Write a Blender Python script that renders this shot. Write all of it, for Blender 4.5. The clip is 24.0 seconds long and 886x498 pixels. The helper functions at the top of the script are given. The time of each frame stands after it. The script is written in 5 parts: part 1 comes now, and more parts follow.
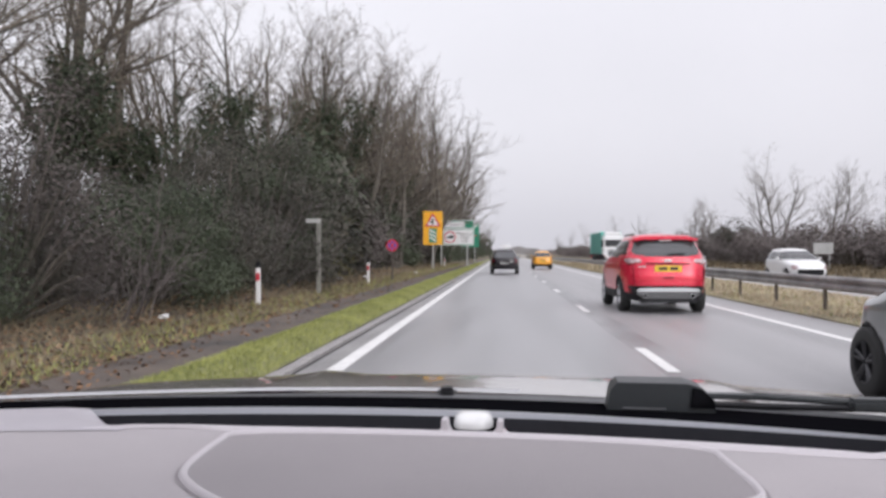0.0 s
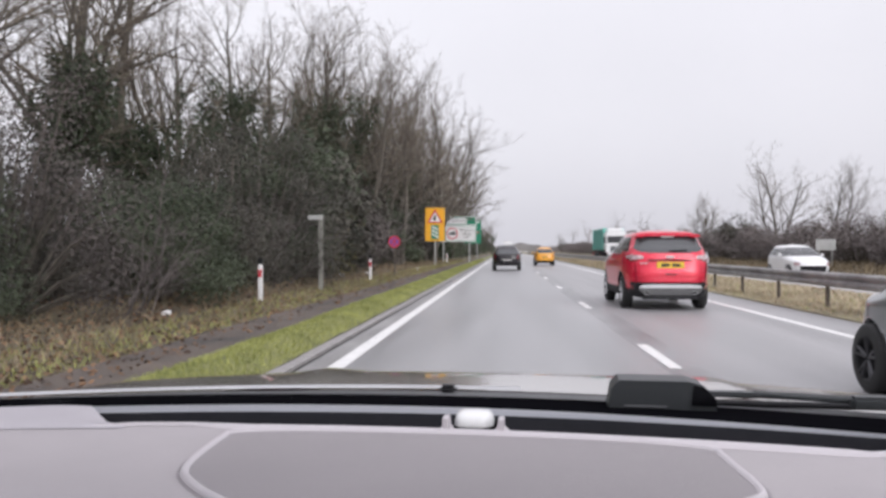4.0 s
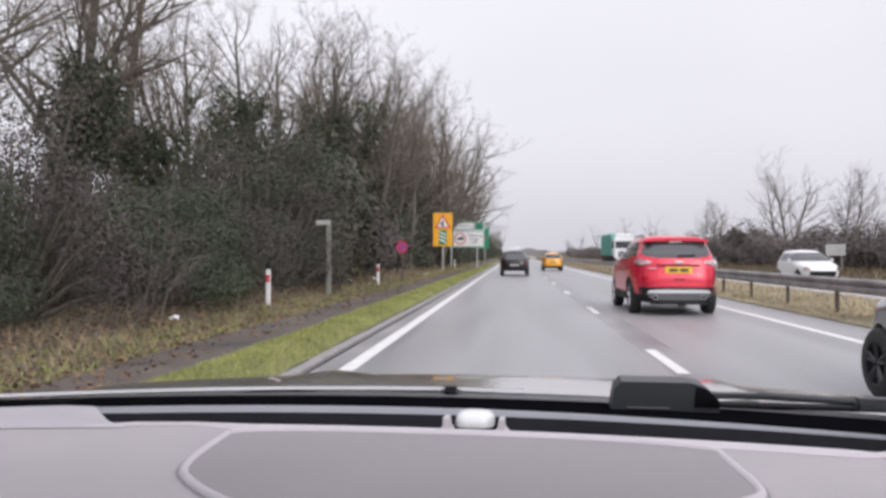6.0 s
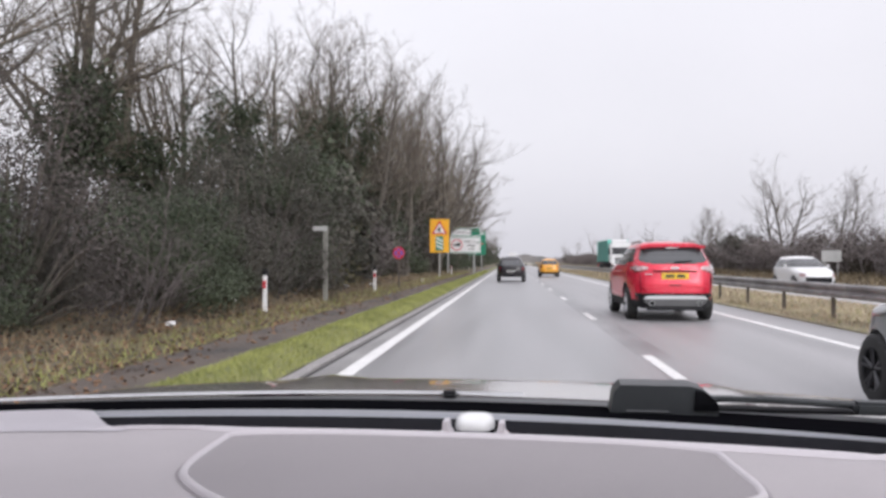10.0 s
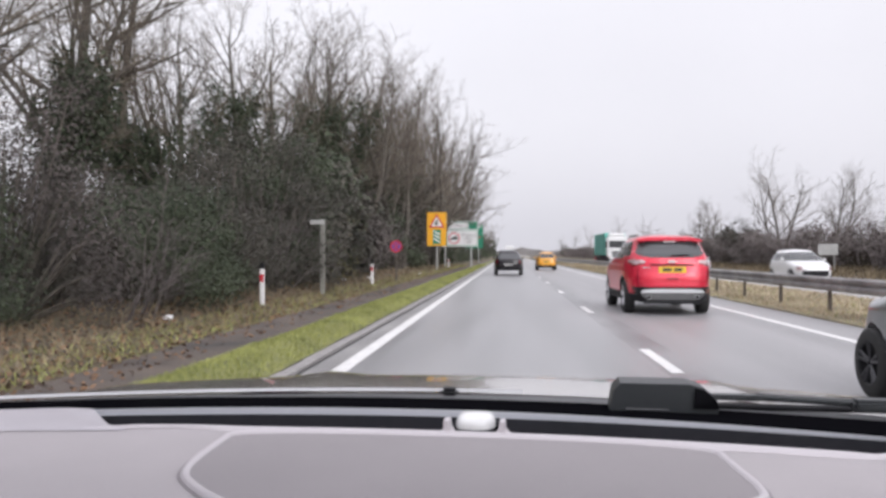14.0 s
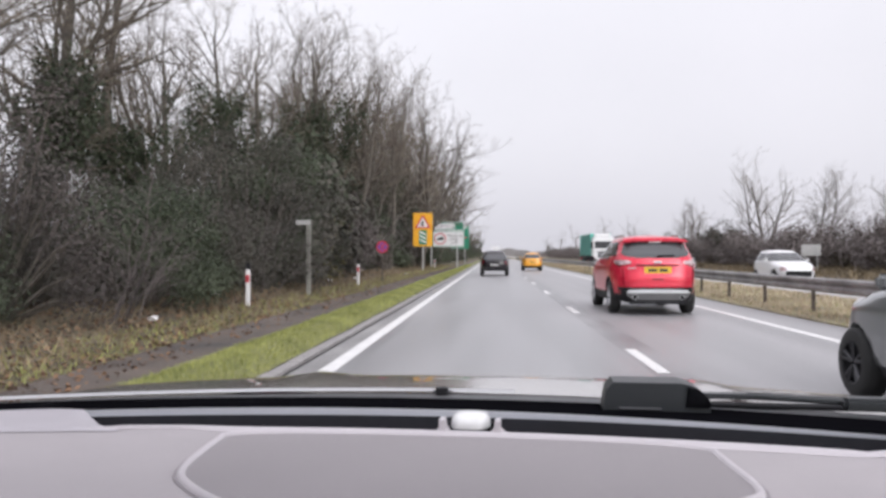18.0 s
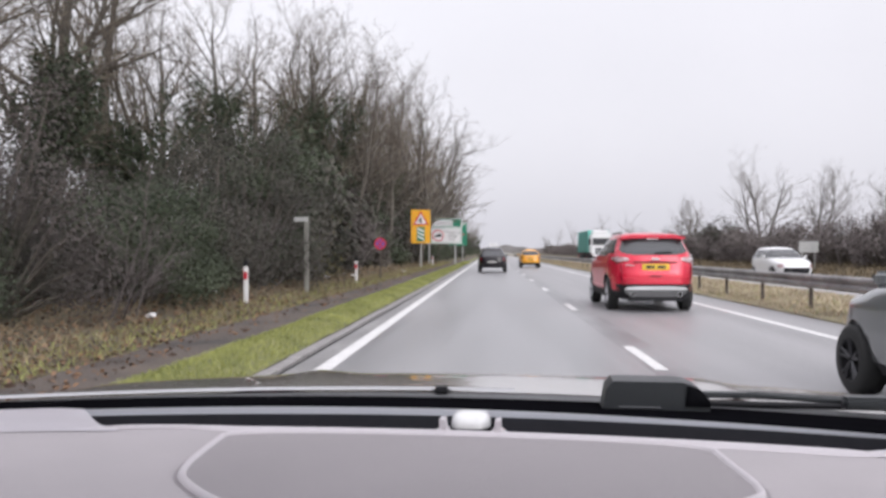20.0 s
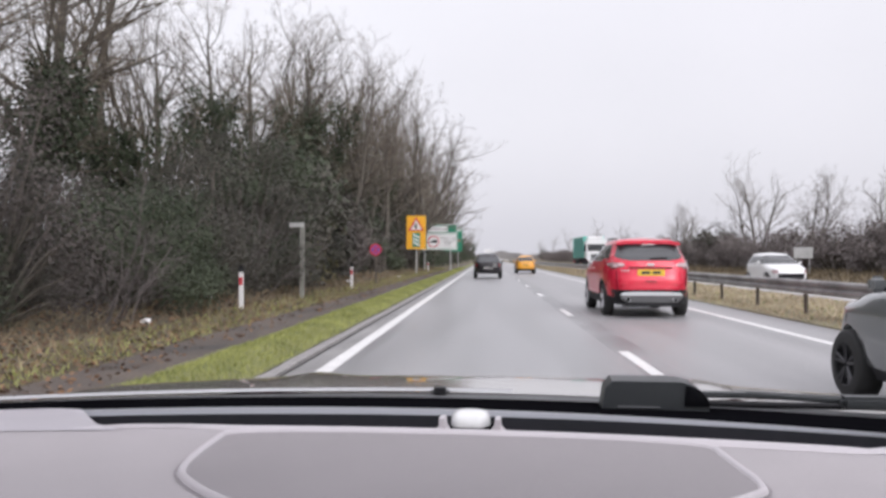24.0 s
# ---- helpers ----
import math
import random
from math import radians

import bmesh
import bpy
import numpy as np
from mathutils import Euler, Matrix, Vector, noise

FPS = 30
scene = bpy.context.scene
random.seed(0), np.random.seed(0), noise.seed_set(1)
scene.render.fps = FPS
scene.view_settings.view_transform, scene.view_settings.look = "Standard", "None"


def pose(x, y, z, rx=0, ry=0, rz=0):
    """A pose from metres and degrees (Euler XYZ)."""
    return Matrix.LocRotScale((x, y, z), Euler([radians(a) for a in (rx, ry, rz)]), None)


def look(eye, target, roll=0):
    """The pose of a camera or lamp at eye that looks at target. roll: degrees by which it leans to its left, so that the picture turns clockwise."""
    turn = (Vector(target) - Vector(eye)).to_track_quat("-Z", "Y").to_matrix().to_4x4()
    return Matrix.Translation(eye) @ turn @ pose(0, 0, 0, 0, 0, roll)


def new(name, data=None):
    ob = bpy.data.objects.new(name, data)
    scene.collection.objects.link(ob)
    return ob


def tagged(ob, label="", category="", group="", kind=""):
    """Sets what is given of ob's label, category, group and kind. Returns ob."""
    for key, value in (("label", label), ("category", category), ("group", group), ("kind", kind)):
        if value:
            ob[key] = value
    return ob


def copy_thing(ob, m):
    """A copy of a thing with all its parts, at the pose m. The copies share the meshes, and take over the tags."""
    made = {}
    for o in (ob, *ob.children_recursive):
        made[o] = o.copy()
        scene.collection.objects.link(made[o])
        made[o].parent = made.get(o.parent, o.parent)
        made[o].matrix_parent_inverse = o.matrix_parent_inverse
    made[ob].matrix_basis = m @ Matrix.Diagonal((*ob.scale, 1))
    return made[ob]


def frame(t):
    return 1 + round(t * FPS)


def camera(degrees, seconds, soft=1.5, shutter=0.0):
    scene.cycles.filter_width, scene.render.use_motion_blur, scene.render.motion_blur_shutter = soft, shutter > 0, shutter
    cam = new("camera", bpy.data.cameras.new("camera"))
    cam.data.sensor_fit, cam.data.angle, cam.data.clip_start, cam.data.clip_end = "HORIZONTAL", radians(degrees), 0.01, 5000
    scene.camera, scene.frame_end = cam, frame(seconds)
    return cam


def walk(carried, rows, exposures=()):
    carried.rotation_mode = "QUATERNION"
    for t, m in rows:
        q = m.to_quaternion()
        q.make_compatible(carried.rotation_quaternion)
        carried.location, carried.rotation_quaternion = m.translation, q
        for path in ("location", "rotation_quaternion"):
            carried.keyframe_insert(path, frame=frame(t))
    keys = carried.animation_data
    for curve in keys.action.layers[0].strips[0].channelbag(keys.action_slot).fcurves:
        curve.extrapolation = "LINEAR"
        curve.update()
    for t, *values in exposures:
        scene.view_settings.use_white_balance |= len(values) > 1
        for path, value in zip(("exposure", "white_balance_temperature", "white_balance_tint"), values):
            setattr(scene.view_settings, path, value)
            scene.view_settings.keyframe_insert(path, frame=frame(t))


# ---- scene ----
cam = camera(57.13, 24.0, soft=3.1)

# seconds, x, y, z, tilt up, turn to the left
PATH = [
    (0, -0.0022, 0, 1.2710, 0.317, 4.210),
    (0.5, -0.0004, 0, 1.2737, 0.198, 4.309),
    (1, 0.0022, 0, 1.2759, 0.079, 4.408),
    (1.5, -0.0021, 0, 1.2776, -0.119, 4.309),
    (2, -0.0044, 0, 1.2776, -0.317, 4.210),
    (2.5, -0.0028, 0, 1.2764, -0.225, 4.243),
    (4.5, -0.0009, 0, 1.2722, 0.145, 4.375),
    (5, -0.0029, 0, 1.2705, 0.238, 4.408),
    (5.5, 0.0043, 0, 1.2684, 0.337, 4.665),
    (6, 0.0088, 0, 1.2666, 0.436, 4.922),
    (6.5, 0.0070, 0, 1.2667, 0.495, 4.941),
    (7, 0.0074, 0, 1.2678, 0.555, 4.961),
    (7.5, 0.0053, 0, 1.2675, 0.595, 4.981),
    (8, 0.0069, 0, 1.2656, 0.634, 5.001),
    (8.5, 0.0058, 0, 1.2666, 0.674, 4.902),
    (9, 0.0034, 0, 1.2648, 0.714, 4.803),
    (9.5, 0.0038, 0, 1.2624, 0.793, 4.744),
    (10, 0.0047, 0, 1.2621, 0.872, 4.685),
    (10.5, 0.0038, 0, 1.2637, 0.813, 4.652),
    (12.5, 0.0009, 0, 1.2684, 0.575, 4.520),
    (13, -0.0020, 0, 1.2663, 0.516, 4.487),
    (13.5, 0.0015, 0, 1.2696, 0.456, 4.487),
    (14, 0.0000, 0, 1.2700, 0.397, 4.487),
    (14.5, -0.0007, 0, 1.2713, 0.298, 4.368),
    (15, -0.0029, 0, 1.2732, 0.198, 4.250),
    (15.5, -0.0064, 0, 1.2737, 0.238, 4.210),
    (16, -0.0025, 0, 1.2717, 0.278, 4.170),
    (16.5, -0.0040, 0, 1.2710, 0.357, 4.071),
    (17, -0.0052, 0, 1.2673, 0.437, 3.972),
    (17.5, -0.0103, 0, 1.2685, 0.437, 3.735),
    (18, -0.0120, 0, 1.2685, 0.437, 3.497),
    (18.5, -0.0130, 0, 1.2696, 0.377, 3.457),
    (20.5, -0.0159, 0, 1.2728, 0.139, 3.299),
    (21, -0.0164, 0, 1.2732, 0.079, 3.259),
    (21.5, -0.0150, 0, 1.2720, 0.119, 3.219),
    (22, -0.0174, 0, 1.2717, 0.159, 3.180),
    (22.5, -0.0179, 0, 1.2742, 0.199, 3.180),
    (23, -0.0182, 0, 1.2744, 0.238, 3.180),
    (23.5, -0.0213, 0, 1.2671, 0.437, 3.100),
    (24, -0.0209, 0, 1.2624, 0.636, 3.021),
]
walk(cam, [(t, pose(x, y, z, 90 + tilt, 0, turn)) for t, x, y, z, tilt, turn in PATH], [(0, -0.1, 6350, 12), (2, -0.09, 6350, 12), (5, -0.08, 6350, 12), (9, -0.07, 6350, 12), (10, -0.04, 6350, 12), (13, -0.02, 6350, 12), (24, -0.05, 6350, 12)])

# ---- light: a bright, closed winter overcast ----
world = bpy.data.worlds.new("overcast")
scene.world = world
world.use_nodes = True
wn, wl = world.node_tree.nodes, world.node_tree.links
wn.clear()
sky = wn.new("ShaderNodeTexSky")
sky.sky_type = "NISHITA"
sky.sun_disc = False
sky.sun_elevation = radians(24)
sky.sun_rotation = radians(150)
sky.air_density, sky.dust_density = 1.6, 6.0
hsv = wn.new("ShaderNodeHueSaturation")
hsv.inputs["Saturation"].default_value = 0.06
wl.new(sky.outputs[0], hsv.inputs["Color"])
wb = wn.new("ShaderNodeBackground")
wb.inputs["Strength"].default_value = 0.07
wl.new(hsv.outputs[0], wb.inputs["Color"])
cloud = wn.new("ShaderNodeBackground")
ctex = wn.new("ShaderNodeTexCoord")
cnoise = wn.new("ShaderNodeTexNoise")
cnoise.inputs["Scale"].default_value = 2.2
cnoise.inputs["Detail"].default_value = 4
wl.new(ctex.outputs["Generated"], cnoise.inputs["Vector"])
cramp = wn.new("ShaderNodeValToRGB")
cramp.color_ramp.elements[0].color = (0.79, 0.78, 0.83, 1)
cramp.color_ramp.elements[1].color = (0.86, 0.845, 0.895, 1)
cramp.color_ramp.elements[0].position, cramp.color_ramp.elements[1].position = 0.3, 0.7
wl.new(cnoise.outputs["Fac"], cramp.inputs["Fac"])
wl.new(cramp.outputs[0], cloud.inputs["Color"])
# a closed sky is brighter overhead than at the horizon
csep, cup, cgain = wn.new("ShaderNodeSeparateXYZ"), wn.new("ShaderNodeMath"), wn.new("ShaderNodeMath")
wl.new(ctex.outputs["Generated"], csep.inputs[0])
cup.operation, cup.use_clamp = "POWER", True
cup.inputs[1].default_value = 3.0
wl.new(csep.outputs[2], cup.inputs[0])
cgain.operation = "MULTIPLY_ADD"
cgain.inputs[1].default_value, cgain.inputs[2].default_value = 1.1, 0.88
wl.new(cup.outputs[0], cgain.inputs[0])
wl.new(cgain.outputs[0], cloud.inputs["Strength"])
wadd = wn.new("ShaderNodeAddShader")
wl.new(wb.outputs[0], wadd.inputs[0])
wl.new(cloud.outputs[0], wadd.inputs[1])
wout = wn.new("ShaderNodeOutputWorld")
wl.new(wadd.outputs[0], wout.inputs["Surface"])

sun = bpy.data.lights.new("sun", "SUN")
sun.energy, sun.angle, sun.color = 0.6, radians(25), (1.0, 0.97, 0.93)
sun_ob = new("sun", sun)
sun_ob.matrix_world = look((30, -40, 50), (0, 20, 0))


# ---- materials ----
def mat(name, color, rough=0.6, metal=0.0, var=0.2, scale=3.0, bump=0.15, bscale=60.0, island=0.0, stretch=None, coat=0.0, spec=0.5, rvar=0.08, color2=None):
    m = bpy.data.materials.new(name)
    m.use_nodes = True
    n, l = m.node_tree.nodes, m.node_tree.links
    b = n["Principled BSDF"]
    b.inputs["Metallic"].default_value = metal
    b.inputs["Specular IOR Level"].default_value = spec
    b.inputs["Coat Weight"].default_value = coat
    b.inputs["Coat Roughness"].default_value = 0.05
    tc = n.new("ShaderNodeTexCoord")
    src = tc.outputs["Object"]
    if stretch:
        mp = n.new("ShaderNodeMapping")
        mp.inputs["Scale"].default_value = stretch
        l.new(src, mp.inputs["Vector"])
        src = mp.outputs[0]
    big = n.new("ShaderNodeTexNoise")
    big.inputs["Scale"].default_value, big.inputs["Detail"].default_value = scale, 5
    l.new(src, big.inputs["Vector"])
    fine = n.new("ShaderNodeTexNoise")
    fine.inputs["Scale"].default_value, fine.inputs["Detail"].default_value = bscale, 3
    l.new(tc.outputs["Object"], fine.inputs["Vector"])
    ramp = n.new("ShaderNodeValToRGB")
    c2 = color2 or color
    ramp.color_ramp.elements[0].color = (*[max(0, c * (1 - var)) for c in color], 1)
    ramp.color_ramp.elements[1].color = (*[min(1, c * (1 + var)) for c in c2], 1)
    ramp.color_ramp.elements[0].position, ramp.color_ramp.elements[1].position = 0.32, 0.68
    mixv = n.new("ShaderNodeMath")
    mixv.operation = "MULTIPLY_ADD"
    mixv.inputs[1].default_value, mixv.inputs[2].default_value = 0.35, 0.0
    l.new(fine.outputs["Fac"], mixv.inputs[0])
    addv = n.new("ShaderNodeMath")
    addv.operation = "MULTIPLY_ADD"
    addv.inputs[1].default_value = 0.65
    l.new(big.outputs["Fac"], addv.inputs[0])
    l.new(mixv.outputs[0], addv.inputs[2])
    fac = addv.outputs[0]
    if island:
        geo = n.new("ShaderNodeNewGeometry")
        isl = n.new("ShaderNodeMath")
        isl.operation = "MULTIPLY_ADD"
        isl.inputs[1].default_value, isl.inputs[2].default_value = island, -island / 2
        l.new(geo.outputs["Random Per Island"], isl.inputs[0])
        sm = n.new("ShaderNodeMath")
        sm.operation = "ADD"
        l.new(fac, sm.inputs[0])
        l.new(isl.outputs[0], sm.inputs[1])
        fac = sm.outputs[0]
    l.new(fac, ramp.inputs["Fac"])
    l.new(ramp.outputs[0], b.inputs["Base Color"])
    rr = n.new("ShaderNodeMapRange")
    rr.inputs["To Min"].default_value, rr.inputs["To Max"].default_value = max(0.02, rough - rvar), min(1, rough + rvar)
    l.new(big.outputs["Fac"], rr.inputs["Value"])
    l.new(rr.outputs[0], b.inputs["Roughness"])
    if bump:
        bp = n.new("ShaderNodeBump")
        bp.inputs["Strength"].default_value, bp.inputs["Distance"].default_value = bump, 0.01
        l.new(fine.outputs["Fac"], bp.inputs["Height"])
        l.new(bp.outputs[0], b.inputs["Normal"])
    return m


M_ASPHALT = mat("wet_asphalt", (0.255, 0.251, 0.256), 0.38, spec=1.0, var=0.34, scale=0.9, bump=0.05, bscale=15, stretch=(1.6, 0.1, 1), rvar=0.16)
M_ASPHALT_R = mat("worn_asphalt", (0.265, 0.257, 0.262), 0.44, spec=1.0, var=0.32, scale=0.9, bump=0.05, bscale=15, stretch=(1.4, 0.05, 1), rvar=0.12)
M_SEAM = mat("asphalt_joint", (0.21, 0.205, 0.21), 0.42, spec=1.0, var=0.5, scale=1.5, bump=0.1, stretch=(1, 0.3, 1))
M_LINE = mat("road_paint", (0.74, 0.73, 0.72), 0.5, var=0.14, scale=5, bump=0.3, bscale=90)
M_KERB = mat("kerb_concrete", (0.29, 0.275, 0.27), 0.7, var=0.3, scale=2.5, bump=0.4, bscale=70)
M_CHANNEL = mat("channel_asphalt", (0.25, 0.243, 0.24), 0.5, var=0.35, scale=2, bump=0.5, bscale=80, stretch=(1, 0.3, 1))
M_SLIT = mat("slit", (0.012, 0.012, 0.012), 0.8, var=0.3)
M_PATH = mat("path_asphalt", (0.058, 0.052, 0.05), 0.7, var=0.45, scale=0.9, bump=0.5, bscale=60, color2=(0.10, 0.078, 0.062))
M_SOIL = mat("verge_soil", (0.085, 0.062, 0.046), 0.95, var=0.45, scale=0.8, bump=0.8, bscale=14, color2=(0.13, 0.11, 0.065))
M_TURF = mat("turf_soil", (0.165, 0.185, 0.06), 0.9, var=0.35, scale=1.6, bump=0.8, bscale=25, color2=(0.20, 0.195, 0.08))
M_GRASS = mat("grass_blades", (0.195, 0.22, 0.065), 0.8, var=0.3, scale=0.7, bump=0, island=0.3, color2=(0.32, 0.33, 0.11))
M_STRAW = mat("straw_grass", (0.14, 0.108, 0.07), 0.9, var=0.35, scale=1.0, bump=0, island=0.6, color2=(0.235, 0.185, 0.115))
M_STRAW_PALE = mat("pale_straw", (0.358, 0.286, 0.196), 0.85, var=0.3, scale=0.7, bump=0, island=0.4, color2=(0.482, 0.392, 0.28))
M_MEDIAN = mat("median_turf", (0.20, 0.165, 0.11), 0.95, var=0.35, scale=0.7, bump=0.8, bscale=20, color2=(0.25, 0.225, 0.14))
M_LITTER = mat("dead_leaves", (0.09, 0.052, 0.034), 0.85, var=0.4, scale=2, bump=0, island=0.8, color2=(0.18, 0.105, 0.06))
M_BARK = mat("bark", (0.072, 0.06, 0.0516), 0.9, var=0.4, scale=4, bump=0.8, bscale=30, color2=(0.12, 0.106, 0.0864))
M_BARK_PALE = mat("pale_bark", (0.075, 0.066, 0.054), 0.9, var=0.35, scale=4, bump=0.8, bscale=30)
M_TWIG = mat("twigs", (0.102, 0.0816, 0.0672), 0.9, var=0.3, scale=2, bump=0, island=0.5, color2=(0.156, 0.13, 0.0984))
M_SCRUB = mat("scrub_stems", (0.0707, 0.0593, 0.0581), 0.95, var=0.3, scale=1, bump=0, island=0.5, color2=(0.12, 0.103, 0.098))
# far scrub and hedge: distance haze is mixed into these paler greys
M_SCRUB_HAZY = mat("grey_scrub_stems", (0.16, 0.138, 0.133), 0.95, var=0.3, scale=1, spec=0.15, bump=0, island=0.5, color2=(0.215, 0.19, 0.183))
M_HEDGE_HAZY = mat("grey_brown_leaves", (0.15, 0.13, 0.124), 0.95, var=0.3, scale=0.5, spec=0.1, bump=0, island=0.3, color2=(0.19, 0.167, 0.16))
M_IVY = mat("ivy_leaves", (0.036, 0.0479, 0.030), 0.7, var=0.4, scale=0.8, spec=0.15, bump=0, island=0.25, color2=(0.066, 0.0775, 0.050))
M_EVER = mat("evergreen_leaves", (0.044, 0.057, 0.037), 0.75, var=0.35, scale=0.6, spec=0.12, bump=0, island=0.22, color2=(0.077, 0.0889, 0.059))
M_EVER2 = mat("olive_leaves", (0.0536, 0.0536, 0.0479), 0.8, var=0.35, scale=0.6, spec=0.1, bump=0, island=0.22, color2=(0.0958, 0.0889, 0.0752))
M_BROWN = mat("withered_leaves", (0.073, 0.0638, 0.0616), 0.85, var=0.3, scale=0.5, spec=0.08, bump=0, island=0.22, color2=(0.116, 0.101, 0.0946))
M_YELLOWISH = mat("yellow_olive_leaves", (0.12, 0.105, 0.045), 0.75, var=0.35, scale=0.8, spec=0.2, bump=0, island=0.35, color2=(0.20, 0.175, 0.075))
M_WIPER = mat("wiper_plastic", (0.024, 0.027, 0.03), 0.42, var=0.15, bump=0.05)
M_STEEL = mat("galvanised_steel", (0.20, 0.195, 0.195), 0.5, metal=0.35, var=0.4, scale=2, bump=0.1, color2=(0.30, 0.29, 0.285))
M_POST = mat("weathered_post", (0.12, 0.10, 0.085), 0.7, metal=0.3, var=0.4, scale=4)
M_RED = mat("red_paint", (0.66, 0.014, 0.048), 0.28, metal=0.15, var=0.06, scale=1, bump=0, coat=0.55, rvar=0.03)
M_BLACKCAR = mat("black_paint", (0.012, 0.009, 0.012), 0.2, var=0.1, bump=0, spec=0.4, coat=0.3, rvar=0.03)
M_YELLOW = mat("yellow_paint", (0.80, 0.36, 0.03), 0.32, var=0.05, bump=0, coat=0.7, rvar=0.03)
M_GREYCAR = mat("grey_paint", (0.17, 0.18, 0.185), 0.3, metal=0.35, var=0.06, bump=0, coat=0.8, rvar=0.03)
M_SILVER = mat("silver_paint", (0.56, 0.57, 0.58), 0.3, metal=0.3, var=0.06, bump=0, coat=0.7, rvar=0.03)
M_WHITE = mat("white_paint", (0.75, 0.75, 0.75), 0.35, var=0.06, bump=0, coat=0.5, rvar=0.03)
M_GLASS = mat("dark_car_glass", (0.045, 0.047, 0.05), 0.08, var=0.1, bump=0, spec=0.9, rvar=0.02)
M_CLAD = mat("black_plastic", (0.014, 0.014, 0.016), 0.6, var=0.25, bump=0.1, spec=0.25)
M_TYRE = mat("rubber", (0.02, 0.02, 0.02), 0.75, var=0.3, bump=0.2)
M_ALLOY = mat("alloy", (0.62, 0.62, 0.64), 0.3, metal=0.9, var=0.1, bump=0)
M_DARKALLOY = mat("dark_alloy", (0.06, 0.06, 0.065), 0.35, metal=0.6, var=0.15, bump=0)
M_CHROME = mat("satin_metal", (0.55, 0.55, 0.56), 0.3, metal=0.8, var=0.1, bump=0)
M_SKID = mat("skid_silver", (0.09, 0.09, 0.093), 0.5, metal=0.2, var=0.12, bump=0)
M_LAMP = mat("red_lamp_lens", (0.17, 0.010, 0.016), 0.12, var=0.3, scale=20, bump=0, coat=0.6, spec=0.7)
# clear lens; the strong mottling paints its white highlights and dark gaps
M_LAMPW = mat("clear_lamp_lens", (0.50, 0.36, 0.37), 0.15, var=0.8, scale=14, bump=0, coat=0.6)
M_PLATE = mat("yellow_plate", (0.72, 0.48, 0.03), 0.4, var=0.06, bump=0)
# yellow rear plate bleached by glare, painted as white
M_PLATE_GLARE = mat("white_plate", (0.75, 0.75, 0.72), 0.4, var=0.06, bump=0)
M_INK = mat("black_ink", (0.02, 0.02, 0.02), 0.5, var=0.1, bump=0)
M_SIGNY = mat("sign_yellow", (0.85, 0.42, 0.02), 0.4, var=0.06, bump=0)
M_SIGNG = mat("sign_green", (0.015, 0.20, 0.115), 0.4, var=0.1, bump=0)
M_SIGNW = mat("sign_white", (0.76, 0.75, 0.75), 0.4, var=0.05, bump=0)
M_SIGNR = mat("sign_red", (0.55, 0.03, 0.05), 0.4, var=0.06, bump=0)
M_SIGNB = mat("sign_violet", (0.16, 0.08, 0.32), 0.4, var=0.1, bump=0)
M_POSTWOOD = mat("weathered_post_wood", (0.24, 0.235, 0.21), 0.8, var=0.3, scale=6, bump=0.4, bscale=40, stretch=(1, 1, 0.15))
M_POLE = mat("pole_grey", (0.42, 0.42, 0.41), 0.5, metal=0.3, var=0.15, bump=0)
M_TEAL = mat("teal_container", (0.15, 0.52, 0.44), 0.5, var=0.12, scale=2, bump=0.05)
M_DASH = mat("dash_grain", (0.385, 0.356, 0.367), 0.62, var=0.07, scale=6, bump=0.25, bscale=420)
M_DASHP = mat("dash_panel_grain", (0.30, 0.276, 0.285), 0.6, var=0.07, scale=6, bump=0.3, bscale=500)


def perforate(m, pitch, depth):
    """Rows of small dark holes at an even pitch, in the object's x and y."""
    n, l = m.node_tree.nodes, m.node_tree.links
    b = n["Principled BSDF"]
    old = b.inputs["Base Color"].links[0].from_socket
    tc, sep = n.new("ShaderNodeTexCoord"), n.new("ShaderNodeSeparateXYZ")
    l.new(tc.outputs["Object"], sep.inputs[0])
    waves = []
    for axis in (0, 1):
        mul, sn = n.new("ShaderNodeMath"), n.new("ShaderNodeMath")
        mul.operation, sn.operation = "MULTIPLY", "SINE"
        mul.inputs[1].default_value = math.pi / pitch
        l.new(sep.outputs[axis], mul.inputs[0])
        l.new(mul.outputs[0], sn.inputs[0])
        waves.append(sn.outputs[0])
    prod, hole = n.new("ShaderNodeMath"), n.new("ShaderNodeMapRange")
    prod.operation = "MULTIPLY"
    l.new(waves[0], prod.inputs[0])
    l.new(waves[1], prod.inputs[1])
    hole.inputs["From Min"].default_value, hole.inputs["From Max"].default_value = 0.15, 0.5
    hole.inputs["To Min"].default_value, hole.inputs["To Max"].default_value = 1.0, depth
    l.new(prod.outputs[0], hole.inputs["Value"])
    mx = n.new("ShaderNodeMix")
    mx.data_type, mx.blend_type = "RGBA", "MULTIPLY"
    mx.inputs[0].default_value = 1.0
    l.new(old, mx.inputs[6])
    l.new(hole.outputs[0], mx.inputs[7])
    l.new(mx.outputs[2], b.inputs["Base Color"])


